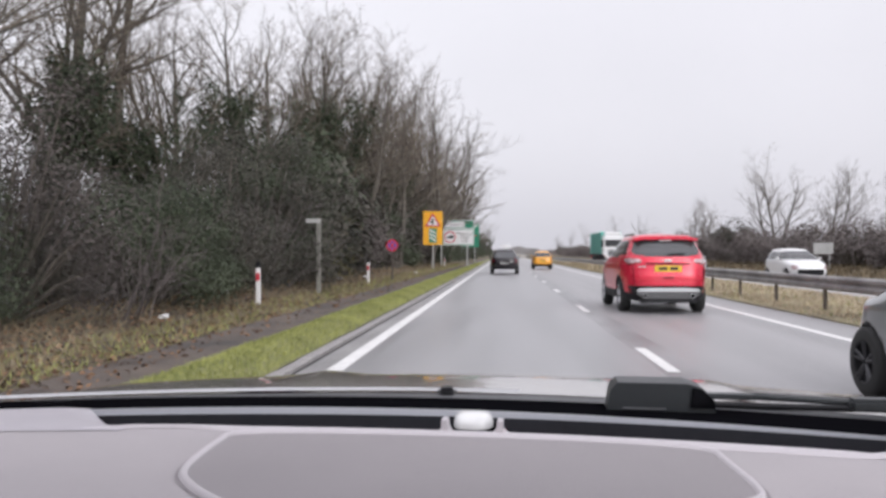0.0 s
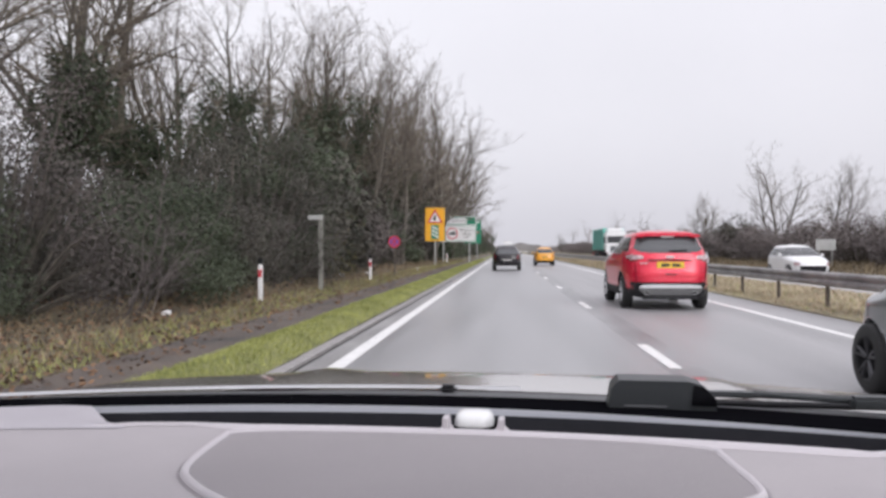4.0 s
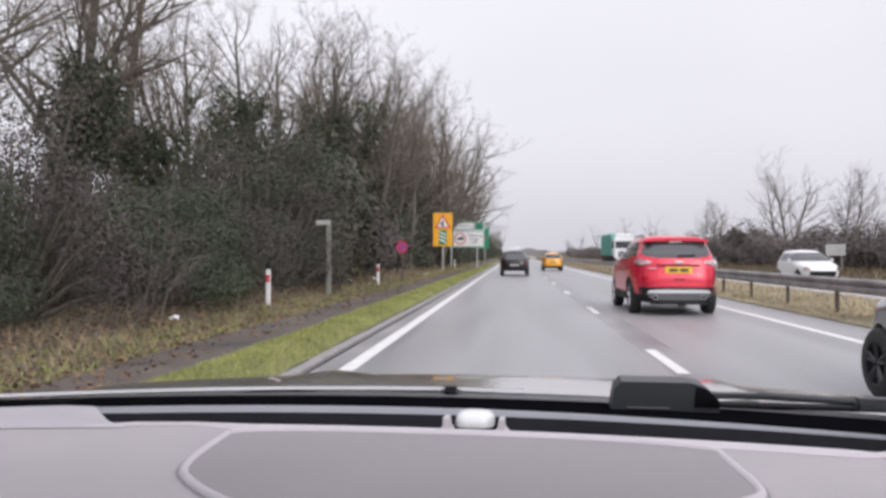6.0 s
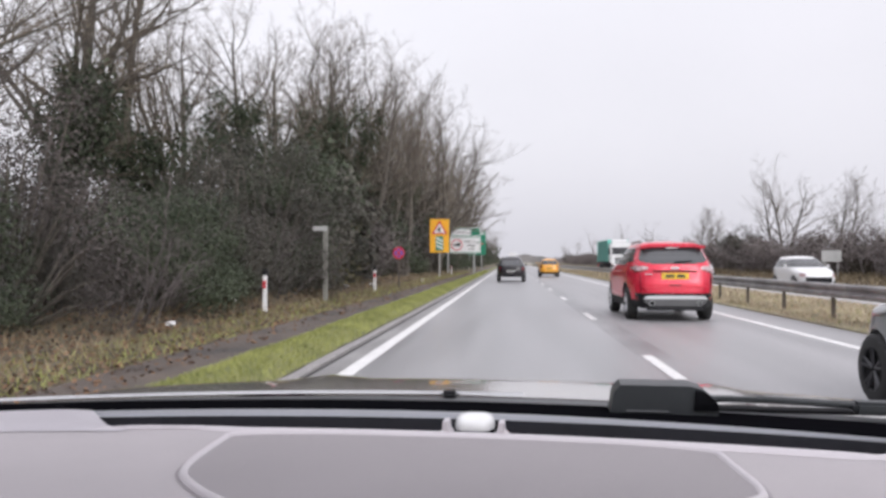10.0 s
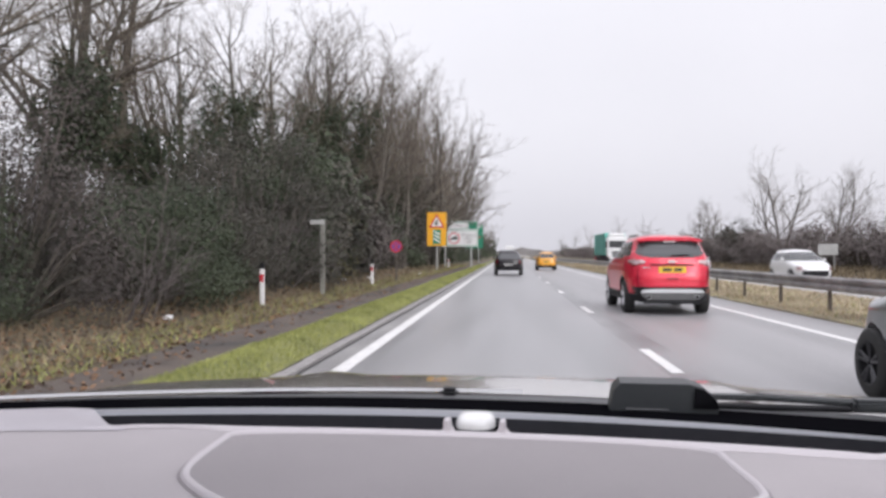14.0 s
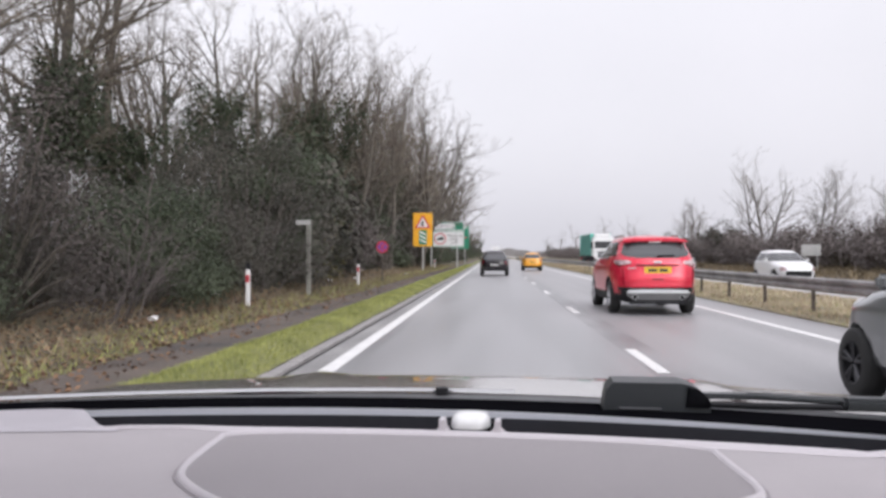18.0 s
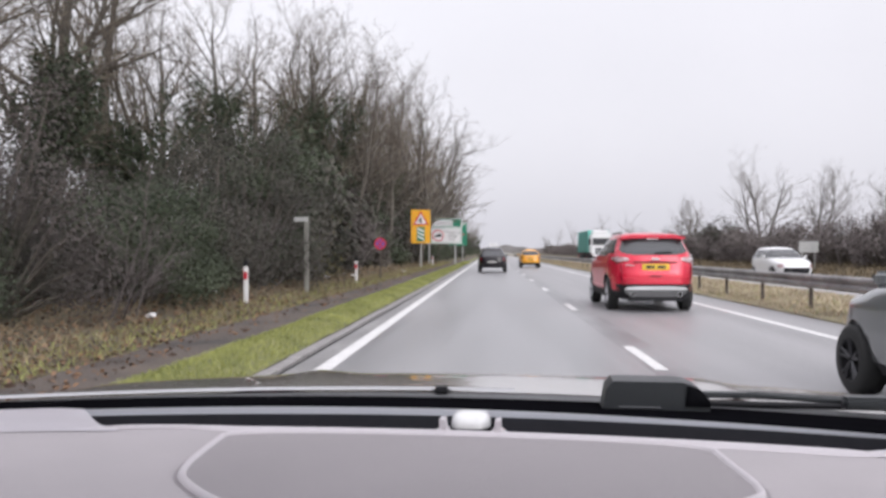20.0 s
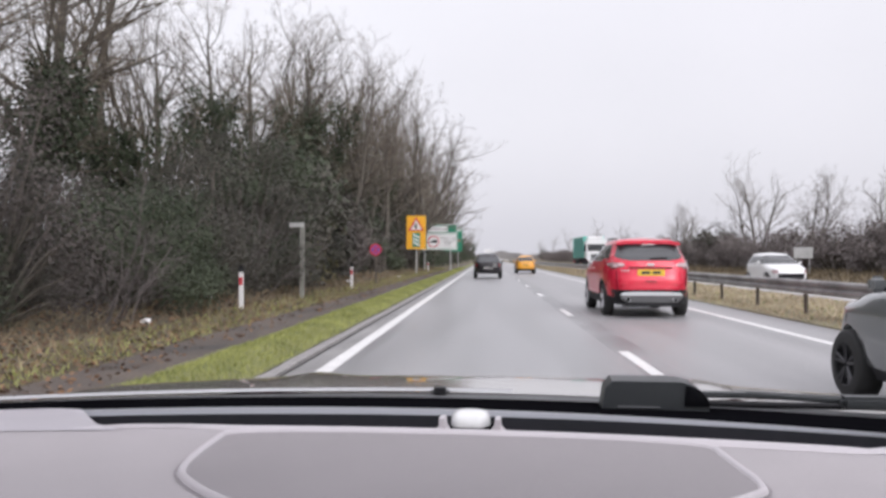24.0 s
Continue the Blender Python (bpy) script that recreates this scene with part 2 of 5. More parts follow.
perforate(M_DASHP, 0.0038, 0.72)
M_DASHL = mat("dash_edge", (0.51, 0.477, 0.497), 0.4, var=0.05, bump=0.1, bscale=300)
M_VENT = mat("vent_black", (0.022, 0.022, 0.027), 0.8, var=0.2, bump=0.1, spec=0.2)
M_FRIT = mat("frit_black", (0.004, 0.004, 0.005), 0.9, var=0.2, bump=0, spec=0.0)
# smoother than the pad, and paler and bluer to carry the sky's sheen
M_DASH_SHEEN = mat("dash_smooth", (0.46, 0.435, 0.465), 0.36, var=0.05, scale=6, bump=0.05, bscale=300)
M_COWL = mat("cowl_plastic", (0.035, 0.036, 0.040), 0.45, var=0.25, scale=5, bump=0.1, bscale=120)
M_SENSOR = mat("sensor_dome", (0.72, 0.72, 0.72), 0.25, var=0.05, bump=0, coat=0.5)
M_BONNET = mat("bonnet_paint", (0.36, 0.33, 0.305), 0.22, metal=0.55, var=0.08, bump=0, coat=0.8)
M_LINING = mat("roof_lining", (0.30, 0.29, 0.28), 0.9, var=0.1, bump=0.2, bscale=200)


def screen_glass():
    m = bpy.data.materials.new("windscreen_glass")
    m.use_nodes = True
    n, l = m.node_tree.nodes, m.node_tree.links
    n.remove(n["Principled BSDF"])
    tr, gl, fr, mul, mx = (n.new("ShaderNodeBsdfTransparent"), n.new("ShaderNodeBsdfGlossy"), n.new("ShaderNodeFresnel"), n.new("ShaderNodeMath"), n.new("ShaderNodeMixShader"))
    tr.inputs["Color"].default_value = (0.97, 0.97, 0.97, 1)
    gl.inputs["Roughness"].default_value = 0.08
    fr.inputs["IOR"].default_value = 1.45
    mul.operation = "MULTIPLY"
    mul.inputs[1].default_value = 0.08
    l.new(fr.outputs[0], mul.inputs[0])
    l.new(mul.outputs[0], mx.inputs[0])
    l.new(tr.outputs[0], mx.inputs[1])
    l.new(gl.outputs[0], mx.inputs[2])
    l.new(mx.outputs[0], n["Material Output"].inputs["Surface"])
    return m


M_SCREEN = screen_glass()


# ---- builders ----
def mesh(name, verts, faces, material, smooth=False):
    me = bpy.data.meshes.new(name)
    me.from_pydata([tuple(map(float, v)) for v in verts], [], faces)
    if smooth:
        me.polygons.foreach_set("use_smooth", [True] * len(me.polygons))
    me.materials.append(material)
    me.update()
    return me


def part(name, data, material, parent, label=""):
    """One mesh object from a bmesh or a mesh, under a thing or a part."""
    if isinstance(data, bmesh.types.BMesh):
        me = bpy.data.meshes.new(name)
        data.normal_update()
        data.to_mesh(me)
        data.free()
        me.materials.append(material)
        data = me
    ob = new(name, data)
    ob.parent = parent
    if label:
        tagged(ob, label)
    return ob


def thing(name, label, category, m=None, group="", kind=""):
    ob = new(name)
    ob.empty_display_size = 0.2
    if m is not None:
        ob.matrix_basis = m
    return tagged(ob, label, category, group, kind)


def box(x0, x1, y0, y1, z0, z1, bevel=0.0, segs=2):
    bm = bmesh.new()
    bmesh.ops.create_cube(bm, size=1)
    for v in bm.verts:
        v.co = ((x0 + x1) / 2 + v.co.x * (x1 - x0), (y0 + y1) / 2 + v.co.y * (y1 - y0), (z0 + z1) / 2 + v.co.z * (z1 - z0))
    if bevel:
        bmesh.ops.bevel(bm, geom=bm.edges[:], offset=bevel, segments=segs, affect="EDGES")
    return bm


def rod(p, q, r, sides=10, r2=None):
    bm = bmesh.new()
    p, q = Vector(p), Vector(q)
    bmesh.ops.create_cone(bm, cap_ends=True, segments=sides, radius1=r, radius2=r if r2 is None else r2, depth=(q - p).length)
    turn = (q - p).to_track_quat("Z", "Y").to_matrix().to_4x4()
    bmesh.ops.transform(bm, matrix=Matrix.Translation((p + q) / 2) @ turn, verts=bm.verts)
    return bm


def prism(pts, y0, y1):
    """A flat outline in x and z, given thickness from y0 to y1."""
    bm = bmesh.new()
    a = [bm.verts.new((x, y0, z)) for x, z in pts]
    b = [bm.verts.new((x, y1, z)) for x, z in pts]
    bm.faces.new(a)
    bm.faces.new(b[::-1])
    for i in range(len(pts)):
        j = (i + 1) % len(pts)
        bm.faces.new((a[j], a[i], b[i], b[j]))
    bmesh.ops.recalc_face_normals(bm, faces=bm.faces[:])
    return bm


def disc(cx, cz, r, sides=28):
    return [(cx + r * math.cos(2 * math.pi * i / sides), cz + r * math.sin(2 * math.pi * i / sides)) for i in range(sides)]


def lathe(profile, sides=28, axis="x"):
    """profile: (along the axis, radius)."""
    verts, faces, k = [], [], len(profile)
    for i in range(sides):
        c, s = math.cos(2 * math.pi * i / sides), math.sin(2 * math.pi * i / sides)
        for a, r in profile:
            verts.append((a, r * c, r * s) if axis == "x" else (r * c, r * s, a))
    for i in range(sides):
        j = (i + 1) % sides
        for q in range(k - 1):
            faces.append((i * k + q, j * k + q, j * k + q + 1, i * k + q + 1))
    return verts, faces


def sheet_strip(xs, ys, height):
    """A grid over xs and ys with z = height(x, y)."""
    verts = [(x, y, height(x, y)) for y in ys for x in xs]
    w = len(xs)
    faces = [(j * w + i, j * w + i + 1, (j + 1) * w + i + 1, (j + 1) * w + i) for j in range(len(ys) - 1) for i in range(w - 1)]
    return verts, faces


# ---- ground and roads ----
def bank(x, y):
    """Height of the natural ground."""
    wob = 0.12 * noise.noise((x * 0.25, y * 0.12, 0)) + 0.05 * noise.noise((x * 0.9, y * 0.6, 3))
    if -4.25 <= x <= 19:
        return -0.08
    if x < -4.25:
        k = min(1, (-4.25 - x) / 4.5)
        return 0.08 + k * (0.45 + wob * 1.6) + (wob * 1.2 if x < -9 else wob * 0.6 * k)
    k = min(1, (x - 19) / 5)
    return k * (0.5 + wob)


Y_NEAR = [-40 + 2 * i for i in range(21)] + [2 + 0.8 * i for i in range(100)] + [82 + 4 * i for i in range(30)] + [204 + 40 * i for i in range(20)] + [1200, 2000, 4000]
v, f = sheet_strip([-4000, -900, -300, -120, -60, -35, -24, -18, -15, -13, -11.5, -10, -9, -8.2, -7.5, -6.8, -6.2, -5.6, -5.1, -4.7, -4.27, -4.25, -2.2, 19, 19.5, 21, 23, 26, 32, 50, 120, 400, 1200, 4000], Y_NEAR, bank)
ground = tagged(new("ground", mesh("ground", v, f, M_SOIL, True)), "brown leaf-strewn winter verge and field soil", "ground", kind="structure")


def slab(name, x0, x1, z0, z1, material, label, category, y0=-40, y1=900):
    bm = box(x0, x1, y0, y1, z0, z1)
    me = bpy.data.meshes.new(name)
    bm.to_mesh(me)
    bm.free()
    me.materials.append(material)
    return tagged(new(name, me), label, category, kind="structure")


road = slab("road", -1.93, 1.70, -0.3, 0.0, M_ASPHALT, "wet grey asphalt carriageway, nearside lane", "road")
slab("road_overtaking_lane", 2.15, 6.15, -0.3, 0.0, M_ASPHALT_R, "wet grey asphalt carriageway, overtaking lane", "road")
slab("road_joint", 1.70, 2.15, -0.3, -0.001, M_SEAM, "dark sealed joint between the lanes", "road joint")
slab("road_opposite", 10.2, 18.6, -0.3, 0.0, M_ASPHALT_R, "wet grey asphalt of the opposite carriageway", "road")
channel = slab("channel", -2.20, -1.93, -0.3, -0.008, M_CHANNEL, "dark gritty drainage channel beside the kerb", "channel")
slab("drain_slit", -2.25, -2.20, -0.3, -0.012, M_SLIT, "narrow black slit drain along the kerb", "drain")
foot = slab("footpath", -4.25, -3.3, -0.2, 0.09, M_PATH, "narrow worn asphalt footpath with leaf dirt", "path")
edge_left = slab("edge_line", -1.915, -1.735, 0.0, 0.004, M_LINE, "solid white edge line, slightly worn", "road marking")
slab("edge_line_median", 4.98, 5.15, 0.0, 0.004, M_LINE, "solid white edge line beside the central reserve", "road marking")
slab("edge_line_opposite", 11.1, 11.26, 0.0, 0.004, M_LINE, "solid white edge line of the opposite carriageway", "road marking")
median = slab("central_reserve", 6.15, 10.2, -0.3, 0.03, M_MEDIAN, "rough soil of the central reserve", "verge")

# lane dashes, each its own painted mark
dash_me = bpy.data.meshes.new("lane_mark")
bm = box(-0.07, 0.07, -1.1, 1.1, 0.0, 0.004)
bm.to_mesh(dash_me)
bm.free()
dash_me.materials.append(M_LINE)
marks = thing("lane_line", "broken white lane line of short painted dashes", "road marking", kind="structure")
for i in range(46):
    ob = part("mark", dash_me, M_LINE, marks)
    ob.location = (1.83, 1.0 + 9.0 * i, 0.0)
marks2 = thing("lane_line_opposite", "broken white lane line of the opposite carriageway", "road marking", kind="structure")
for i in range(30):
    ob = part("mark", dash_me, M_LINE, marks2)
    ob.location = (14.8, 9.0 + 9.0 * i, 0.0)

# kerb of separate stones, then one long run
kerb = thing("kerb", "pale worn concrete kerb of short stones", "kerb", kind="structure")
stone = bpy.data.meshes.new("kerb_stone")
bm = box(-2.40, -2.25, -0.455, 0.455, -0.15, 0.035, 0.012, 1)
bm.to_mesh(stone)
bm.free()
stone.materials.append(M_KERB)
for i in range(90):
    ob = part("kerb_stone", stone, M_KERB, kerb)
    ob.location = (random.uniform(-0.006, 0.006), 2.5 + 0.915 * i, random.uniform(-0.006, 0.006))
part("kerb_run", box(-2.40, -2.25, 84.4, 900, -0.15, 0.035, 0.012, 1), M_KERB, kerb)
part("kerb_run", box(-2.40, -2.25, -40, 2.03, -0.15, 0.035, 0.012, 1), M_KERB, kerb)


def mound(x, y):
    k = (x + 3.3) / 0.9
    return 0.05 + 0.11 * math.sin(math.pi * min(1, max(0, k))) ** 0.6 + 0.03 * noise.noise((x * 3, y * 0.8, 0))


v, f = sheet_strip([-3.32 + 0.0925 * i for i in range(11)], [-40, -10] + [2 + 0.6 * i for i in range(150)] + [100 + 10 * i for i in range(40)] + [900], mound)
tagged(new("grass_strip", mesh("grass_strip", v, f, M_TURF, True)), "yellow-green mown grass strip between kerb and path", "grass", kind="structure")


def blades(name, count, area, zf, h, width, material, label, seed, droop=0.5):
    rng = np.random.default_rng(seed)
    x0, x1, y0, y1 = area
    x = rng.uniform(x0, x1, count)
    y = y0 + (y1 - y0) * rng.random(count) ** 1.7
    hh = h * rng.uniform(0.4, 1.2, count)
    a = rng.uniform(0, 2 * np.pi, count)
    lx, ly = rng.normal(0, droop, count) * hh, rng.normal(0, droop, count) * hh
    ww = width * rng.uniform(0.6, 1.4, count) * (1 + y / 40)
    z = np.array([zf(p, q) for p, q in zip(x, y)])
    V = np.empty((count, 3, 3))
    V[:, 0] = np.stack([x - np.cos(a) * ww, y - np.sin(a) * ww, z - 0.01], 1)
    V[:, 1] = np.stack([x + np.cos(a) * ww, y + np.sin(a) * ww, z - 0.01], 1)
    V[:, 2] = np.stack([x + lx, y + ly, z + hh], 1)
    me = mesh(name, V.reshape(-1, 3), [(3 * i, 3 * i + 1, 3 * i + 2) for i in range(count)], material)
    return tagged(new(name, me), label, "grass", kind="stuff")


blades("grass", 42000, (-3.32, -2.40, 4, 95), mound, 0.06, 0.006, M_GRASS, "short yellow-green roadside grass blades", 1)
blades("straw_grass", 6500, (-7.2, -4.4, 6, 90), bank, 0.2, 0.007, M_STRAW, "dry straw-coloured grass tufts on the verge", 2, 0.7)
blades("verge_grass", 4800, (-5.3, -4.27, 6, 90), bank, 0.1, 0.007, M_GRASS, "patchy green grass along the path edge", 3, 0.7)
blades("median_grass", 26000, (6.2, 10.15, 8, 120), lambda x, y: 0.03, 0.11, 0.008, M_STRAW_PALE, "dry straw grass on the central reserve", 4, 0.6)
blades("median_green_grass", 6000, (6.2, 10.15, 8, 120), lambda x, y: 0.03, 0.08, 0.008, M_GRASS, "patchy green grass on the central reserve", 5, 0.6)
blades("far_verge_grass", 16000, (18.7, 23, 18, 140), bank, 0.35, 0.014, M_STRAW, "dry grass on the far verge", 6, 0.6)


def leaf_quads(centres, size, rng, flat=0.0, facing=None):
    """Leaves as small rhombs, turned at random or, loosely, towards facing."""
    n = len(centres)
    d1 = rng.normal(size=(n, 3))
    if facing is not None:
        f = facing / (np.linalg.norm(facing, axis=1)[:, None] + 1e-9) + rng.normal(size=(n, 3)) * 0.42 + np.array([0, 0, 0.25])
        f /= np.linalg.norm(f, axis=1)[:, None]
        d1 -= f * (d1 * f).sum(1)[:, None]
        d1 /= np.linalg.norm(d1, axis=1)[:, None] + 1e-9
        d2 = np.cross(f, d1)
        s = size * rng.uniform(0.6, 1.35, n)[:, None]
        V = np.stack([centres - d1 * s, centres - d2 * s * 0.6, centres + d1 * s, centres + d2 * s * 0.6], 1)
        return V.reshape(-1, 3), [(4 * i, 4 * i + 1, 4 * i + 2, 4 * i + 3) for i in range(n)]
    d1[:, 2] *= 1 - flat
    d1 /= np.linalg.norm(d1, axis=1)[:, None] + 1e-9
    d2 = rng.normal(size=(n, 3))
    d2[:, 2] *= 1 - flat
    d2 -= d1 * (d1 * d2).sum(1)[:, None]
    d2 /= np.linalg.norm(d2, axis=1)[:, None] + 1e-9
    s = size * rng.uniform(0.6, 1.35, n)[:, None]
    V = np.stack([centres - d1 * s, centres - d2 * s * 0.55, centres + d1 * s, centres + d2 * s * 0.55], 1)
    return V.reshape(-1, 3), [(4 * i, 4 * i + 1, 4 * i + 2, 4 * i + 3) for i in range(n)]


rng = np.random.default_rng(9)
n = 30000
c = np.stack([rng.uniform(-8.5, -3.6, n), 5 + 85 * rng.random(n) ** 1.7, np.zeros(n)], 1)
c[:, 2] = [(0.09 if x > -4.25 else bank(x, y)) + 0.015 for x, y, _ in c]
keep = (c[:, 0] < -4.3) | (rng.random(n) < 0.3)
v, f = leaf_quads(c[keep], 0.038, rng, 0.75)
tagged(new("leaf_litter", mesh("leaf_litter", v, f, M_LITTER)), "brown dead leaves scattered over verge and path", "leaf litter", kind="stuff")


# ---- trees and hedges ----
class Tubes:
    def __init__(self):
        self.v, self.f = [], []

    def add(self, pts, radii, sides):
        base = len(self.v)
        d = (pts[-1] - pts[0]).normalized()
        u = d.orthogonal().normalized()
        w = d.cross(u)
        ring = [(math.cos(2 * math.pi * k / sides), math.sin(2 * math.pi * k / sides)) for k in range(sides)]
        for p, r in zip(pts, radii):
            for c, s in ring:
                q = p + (u * c + w * s) * r
                self.v.append((q.x, q.y, q.z))
        for i in range(len(pts) - 1):
            for k in range(sides):
                a, b = base + i * sides + k, base + i * sides + (k + 1) % sides
                self.f.append((a, b, b + sides, a + sides))


def grow(rng, tubes, p, d, length, r, level, counts, up, spots, least=0.007):
    segs = (7, 5, 3, 2)[level]
    pts, radii = [p.copy()], [r]
    wig = (0.10, 0.20, 0.26, 0.25)[level]
    for i in range(segs):
        d = (d + Vector((rng.gauss(0, wig), rng.gauss(0, wig), rng.gauss(0, wig * 0.6) + up))).normalized()
        p = p + d * (length / segs)
        pts.append(p.copy())
        radii.append(max(least * 0.6, r * (1 - 0.82 * (i + 1) / segs)))
    tubes[min(level, 2)].add(pts, radii, (7, 5, 3, 3)[level])
    if level <= 1:
        spots.extend((q, rr) for q, rr in zip(pts, radii))
    if level >= len(counts):
        return
    for k in range(counts[level]):
        s = 0.28 + 0.72 * (k + rng.random()) / counts[level] if level == 0 else 0.15 + 0.85 * (k + rng.random()) / counts[level]
        i = min(int(s * segs), segs - 1)
        q = pts[i].lerp(pts[i + 1], s * segs - i)
        axis = (pts[i + 1] - pts[i]).normalized()
        side = Vector((rng.gauss(0, 1), rng.gauss(0, 1), rng.gauss(0, 0.4)))
        side = (side - axis * side.dot(axis)).normalized()
        ang = rng.uniform(0.5, 1.0)
        nd = (axis * math.cos(ang) + side * math.sin(ang)).normalized()
        nl = length * (0.52 if level == 0 else 0.48) * rng.uniform(0.65, 1.2) * (1.15 - 0.55 * s)
        grow(rng, tubes, q, nd, nl, max(least, radii[i] * rng.uniform(0.40, 0.58)), level + 1, counts, up * 0.9, spots, least)


def tree(name, label, seed, height, r, counts=(16, 9, 7), stems=1, ivy=0.0, bark=None, group="roadside trees", up=0.07, crown_mat=None, dense=1.0):
    rng = random.Random(seed)
    tubes, spots = [Tubes(), Tubes(), Tubes()], []
    for s in range(stems):
        a = rng.uniform(0, 6.28)
        lean = 0.05 if stems == 1 else 0.22
        d = Vector((math.cos(a) * lean, math.sin(a) * lean, 1)).normalized()
        grow(rng, tubes, Vector((math.cos(a) * 0.25 * (stems > 1), math.sin(a) * 0.25 * (stems > 1), -0.4)), d, height * rng.uniform(0.85, 1.05), r * rng.uniform(0.8, 1.1), 0, counts, up, spots)
    t = thing(name, label, "tree", group=group)
    trunk = Tubes()
    trunk.v = tubes[0].v + tubes[1].v
    o = len(tubes[0].v)
    trunk.f = tubes[0].f + [tuple(i + o for i in q) for q in tubes[1].f]
    part("trunk", mesh("trunk", trunk.v, trunk.f, bark or M_BARK, True), bark or M_BARK, t)
    part("crown", mesh("crown", tubes[2].v, tubes[2].f, crown_mat or M_TWIG), M_TWIG, t, "bare fine twigs")["kind"] = "stuff"
    if ivy:
        nr = np.random.default_rng(seed)
        cs, out = [], []
        for q, rr in spots:
            if q.z < height * ivy and q.z > -0.2:
                n = int((150 + 260 * rr / r) * dense)
                sp = 0.26 + 0.5 * rr / r
                d = nr.normal(size=(n, 3))
                cs.append(np.array(q)[None, :] + d * np.array([sp, sp, 0.55]) * 0.75)
                out.append(d)
        v, f = leaf_quads(np.concatenate(cs), 0.072 / math.sqrt(dense), nr, facing=np.concatenate(out))
        part("ivy", mesh("ivy", v, f, M_IVY), M_IVY, t, "dark green ivy over trunk and limbs")["kind"] = "stuff"
    return t


def bush(name, label, seed, height, width, leaves, size, material, clumps=26, group="roadside hedge"):
    nr = np.random.default_rng(seed)
    rng = random.Random(seed)
    t = thing(name, label, "bush", group=group)
    st = Tubes()
    cs, out = [], []
    for k in range(clumps):
        a, rad = nr.uniform(0, 2 * np.pi), np.sqrt(nr.random()) * width * 0.5
        zz = height * nr.uniform(0.08, 1.0) * (1 - 0.45 * (rad / (width * 0.5)) ** 2)
        c = np.array([np.cos(a) * rad, np.sin(a) * rad, zz])
        s = width * nr.uniform(0.10, 0.22)
        m = leaves // clumps
        d = nr.normal(size=(m, 3))
        d /= np.linalg.norm(d, axis=1)[:, None]
        cs.append(c + d * (nr.random(m) ** 0.3)[:, None] * s * np.array([1.15, 1.15, 0.85]) * (1 + 0.12 * nr.normal(size=(m, 1))))
        out.append(d + 0.35 * np.array([c[0], c[1], c[2] - height * 0.4]) / (width * 0.5))
        b = Vector((c[0] * 0.2, c[1] * 0.2, -0.2))
        st.add([b, b.lerp(Vector(c), 0.55) + Vector((rng.uniform(-.1, .1), rng.uniform(-.1, .1), 0.1)), Vector(c)], [0.05, 0.03, 0.012], 4)
    v, f = leaf_quads(np.concatenate(cs), size, nr, facing=np.concatenate(out))
    part("branchwork", mesh("branchwork", st.v, st.f, M_BARK, True), M_BARK, t)
    part("foliage", mesh("foliage", v, f, material), material, t)["kind"] = "stuff"
    return t


def scrub(name, label, seed, height, width, stems, group="roadside scrub", thick=1.0, stem_mat=M_SCRUB):
    rng = random.Random(seed)
    tubes, spots = [Tubes(), Tubes(), Tubes()], []
    for s in range(stems):
        a, rad = rng.uniform(0, 6.28), math.sqrt(rng.random()) * width * 0.45
        d = Vector((math.cos(a) * 0.45, math.sin(a) * 0.45, 1)).normalized()
        grow(rng, tubes, Vector((math.cos(a) * rad, math.sin(a) * rad, -0.2)), d, height * rng.uniform(0.6, 1.1), 0.02 * thick, 1, (0, 9, 5) if thick == 1 else (0, 7, 4), 0.02, [], 0.007 * thick)
    t = thing(name, label, "bush", group=group)
    part("branchwork", mesh("branchwork", tubes[1].v, tubes[1].f, stem_mat, True), stem_mat, t)
    part("twigs", mesh("twigs", tubes[2].v, tubes[2].f, stem_mat), stem_mat, t)["kind"] = "stuff"
    return t


BARE = "tall bare winter tree with fine grey-brown twigs"
TREES = [
    tree("bare_tree", BARE, 11, 12.5, 0.29),
    tree("bare_tree", BARE, 12, 11.0, 0.21, stems=2),
    tree("bare_tree", "multi-stemmed bare winter tree with spreading limbs", 13, 10.5, 0.21, stems=3, counts=(11, 7, 6)),
    tree("bare_tree", BARE, 14, 13.5, 0.25, bark=M_BARK_PALE),
]
IVIES = [
    tree("ivy_tree", "winter tree thickly wrapped in dark ivy", 21, 12.0, 0.26, ivy=0.72),
    tree("ivy_tree", "ivy-clad winter tree with bare upper twigs", 22, 10.5, 0.22, ivy=0.55, stems=2, counts=(12, 7, 6)),
]
EVERS = [
    bush("evergreen_bush", "dense dark evergreen bush on the verge", 31, 4.9, 4.4, 26000, 0.04, M_EVER, 46),
    bush("evergreen_bush", "dense dark evergreen bush on the verge", 32, 3.6, 3.8, 22000, 0.039, M_EVER, 38),
    bush("olive_bush", "tangled olive-brown half-evergreen bush", 33, 4.2, 3.9, 16000, 0.038, M_EVER2, 44),
]
BROWNS = [
    bush("withered_bush", "dense brown-grey winter bush with withered leaves", 34, 4.6, 4.1, 24000, 0.03, M_BROWN, 50),
    bush("withered_bush", "dense brown-grey winter bush with withered leaves", 35, 3.4, 3.7, 20000, 0.03, M_BROWN, 44),
    bush("yellowish_bush", "rounded yellow-olive bush among darker hedge", 36, 3.9, 3.8, 12000, 0.045, M_YELLOWISH, 40),
]
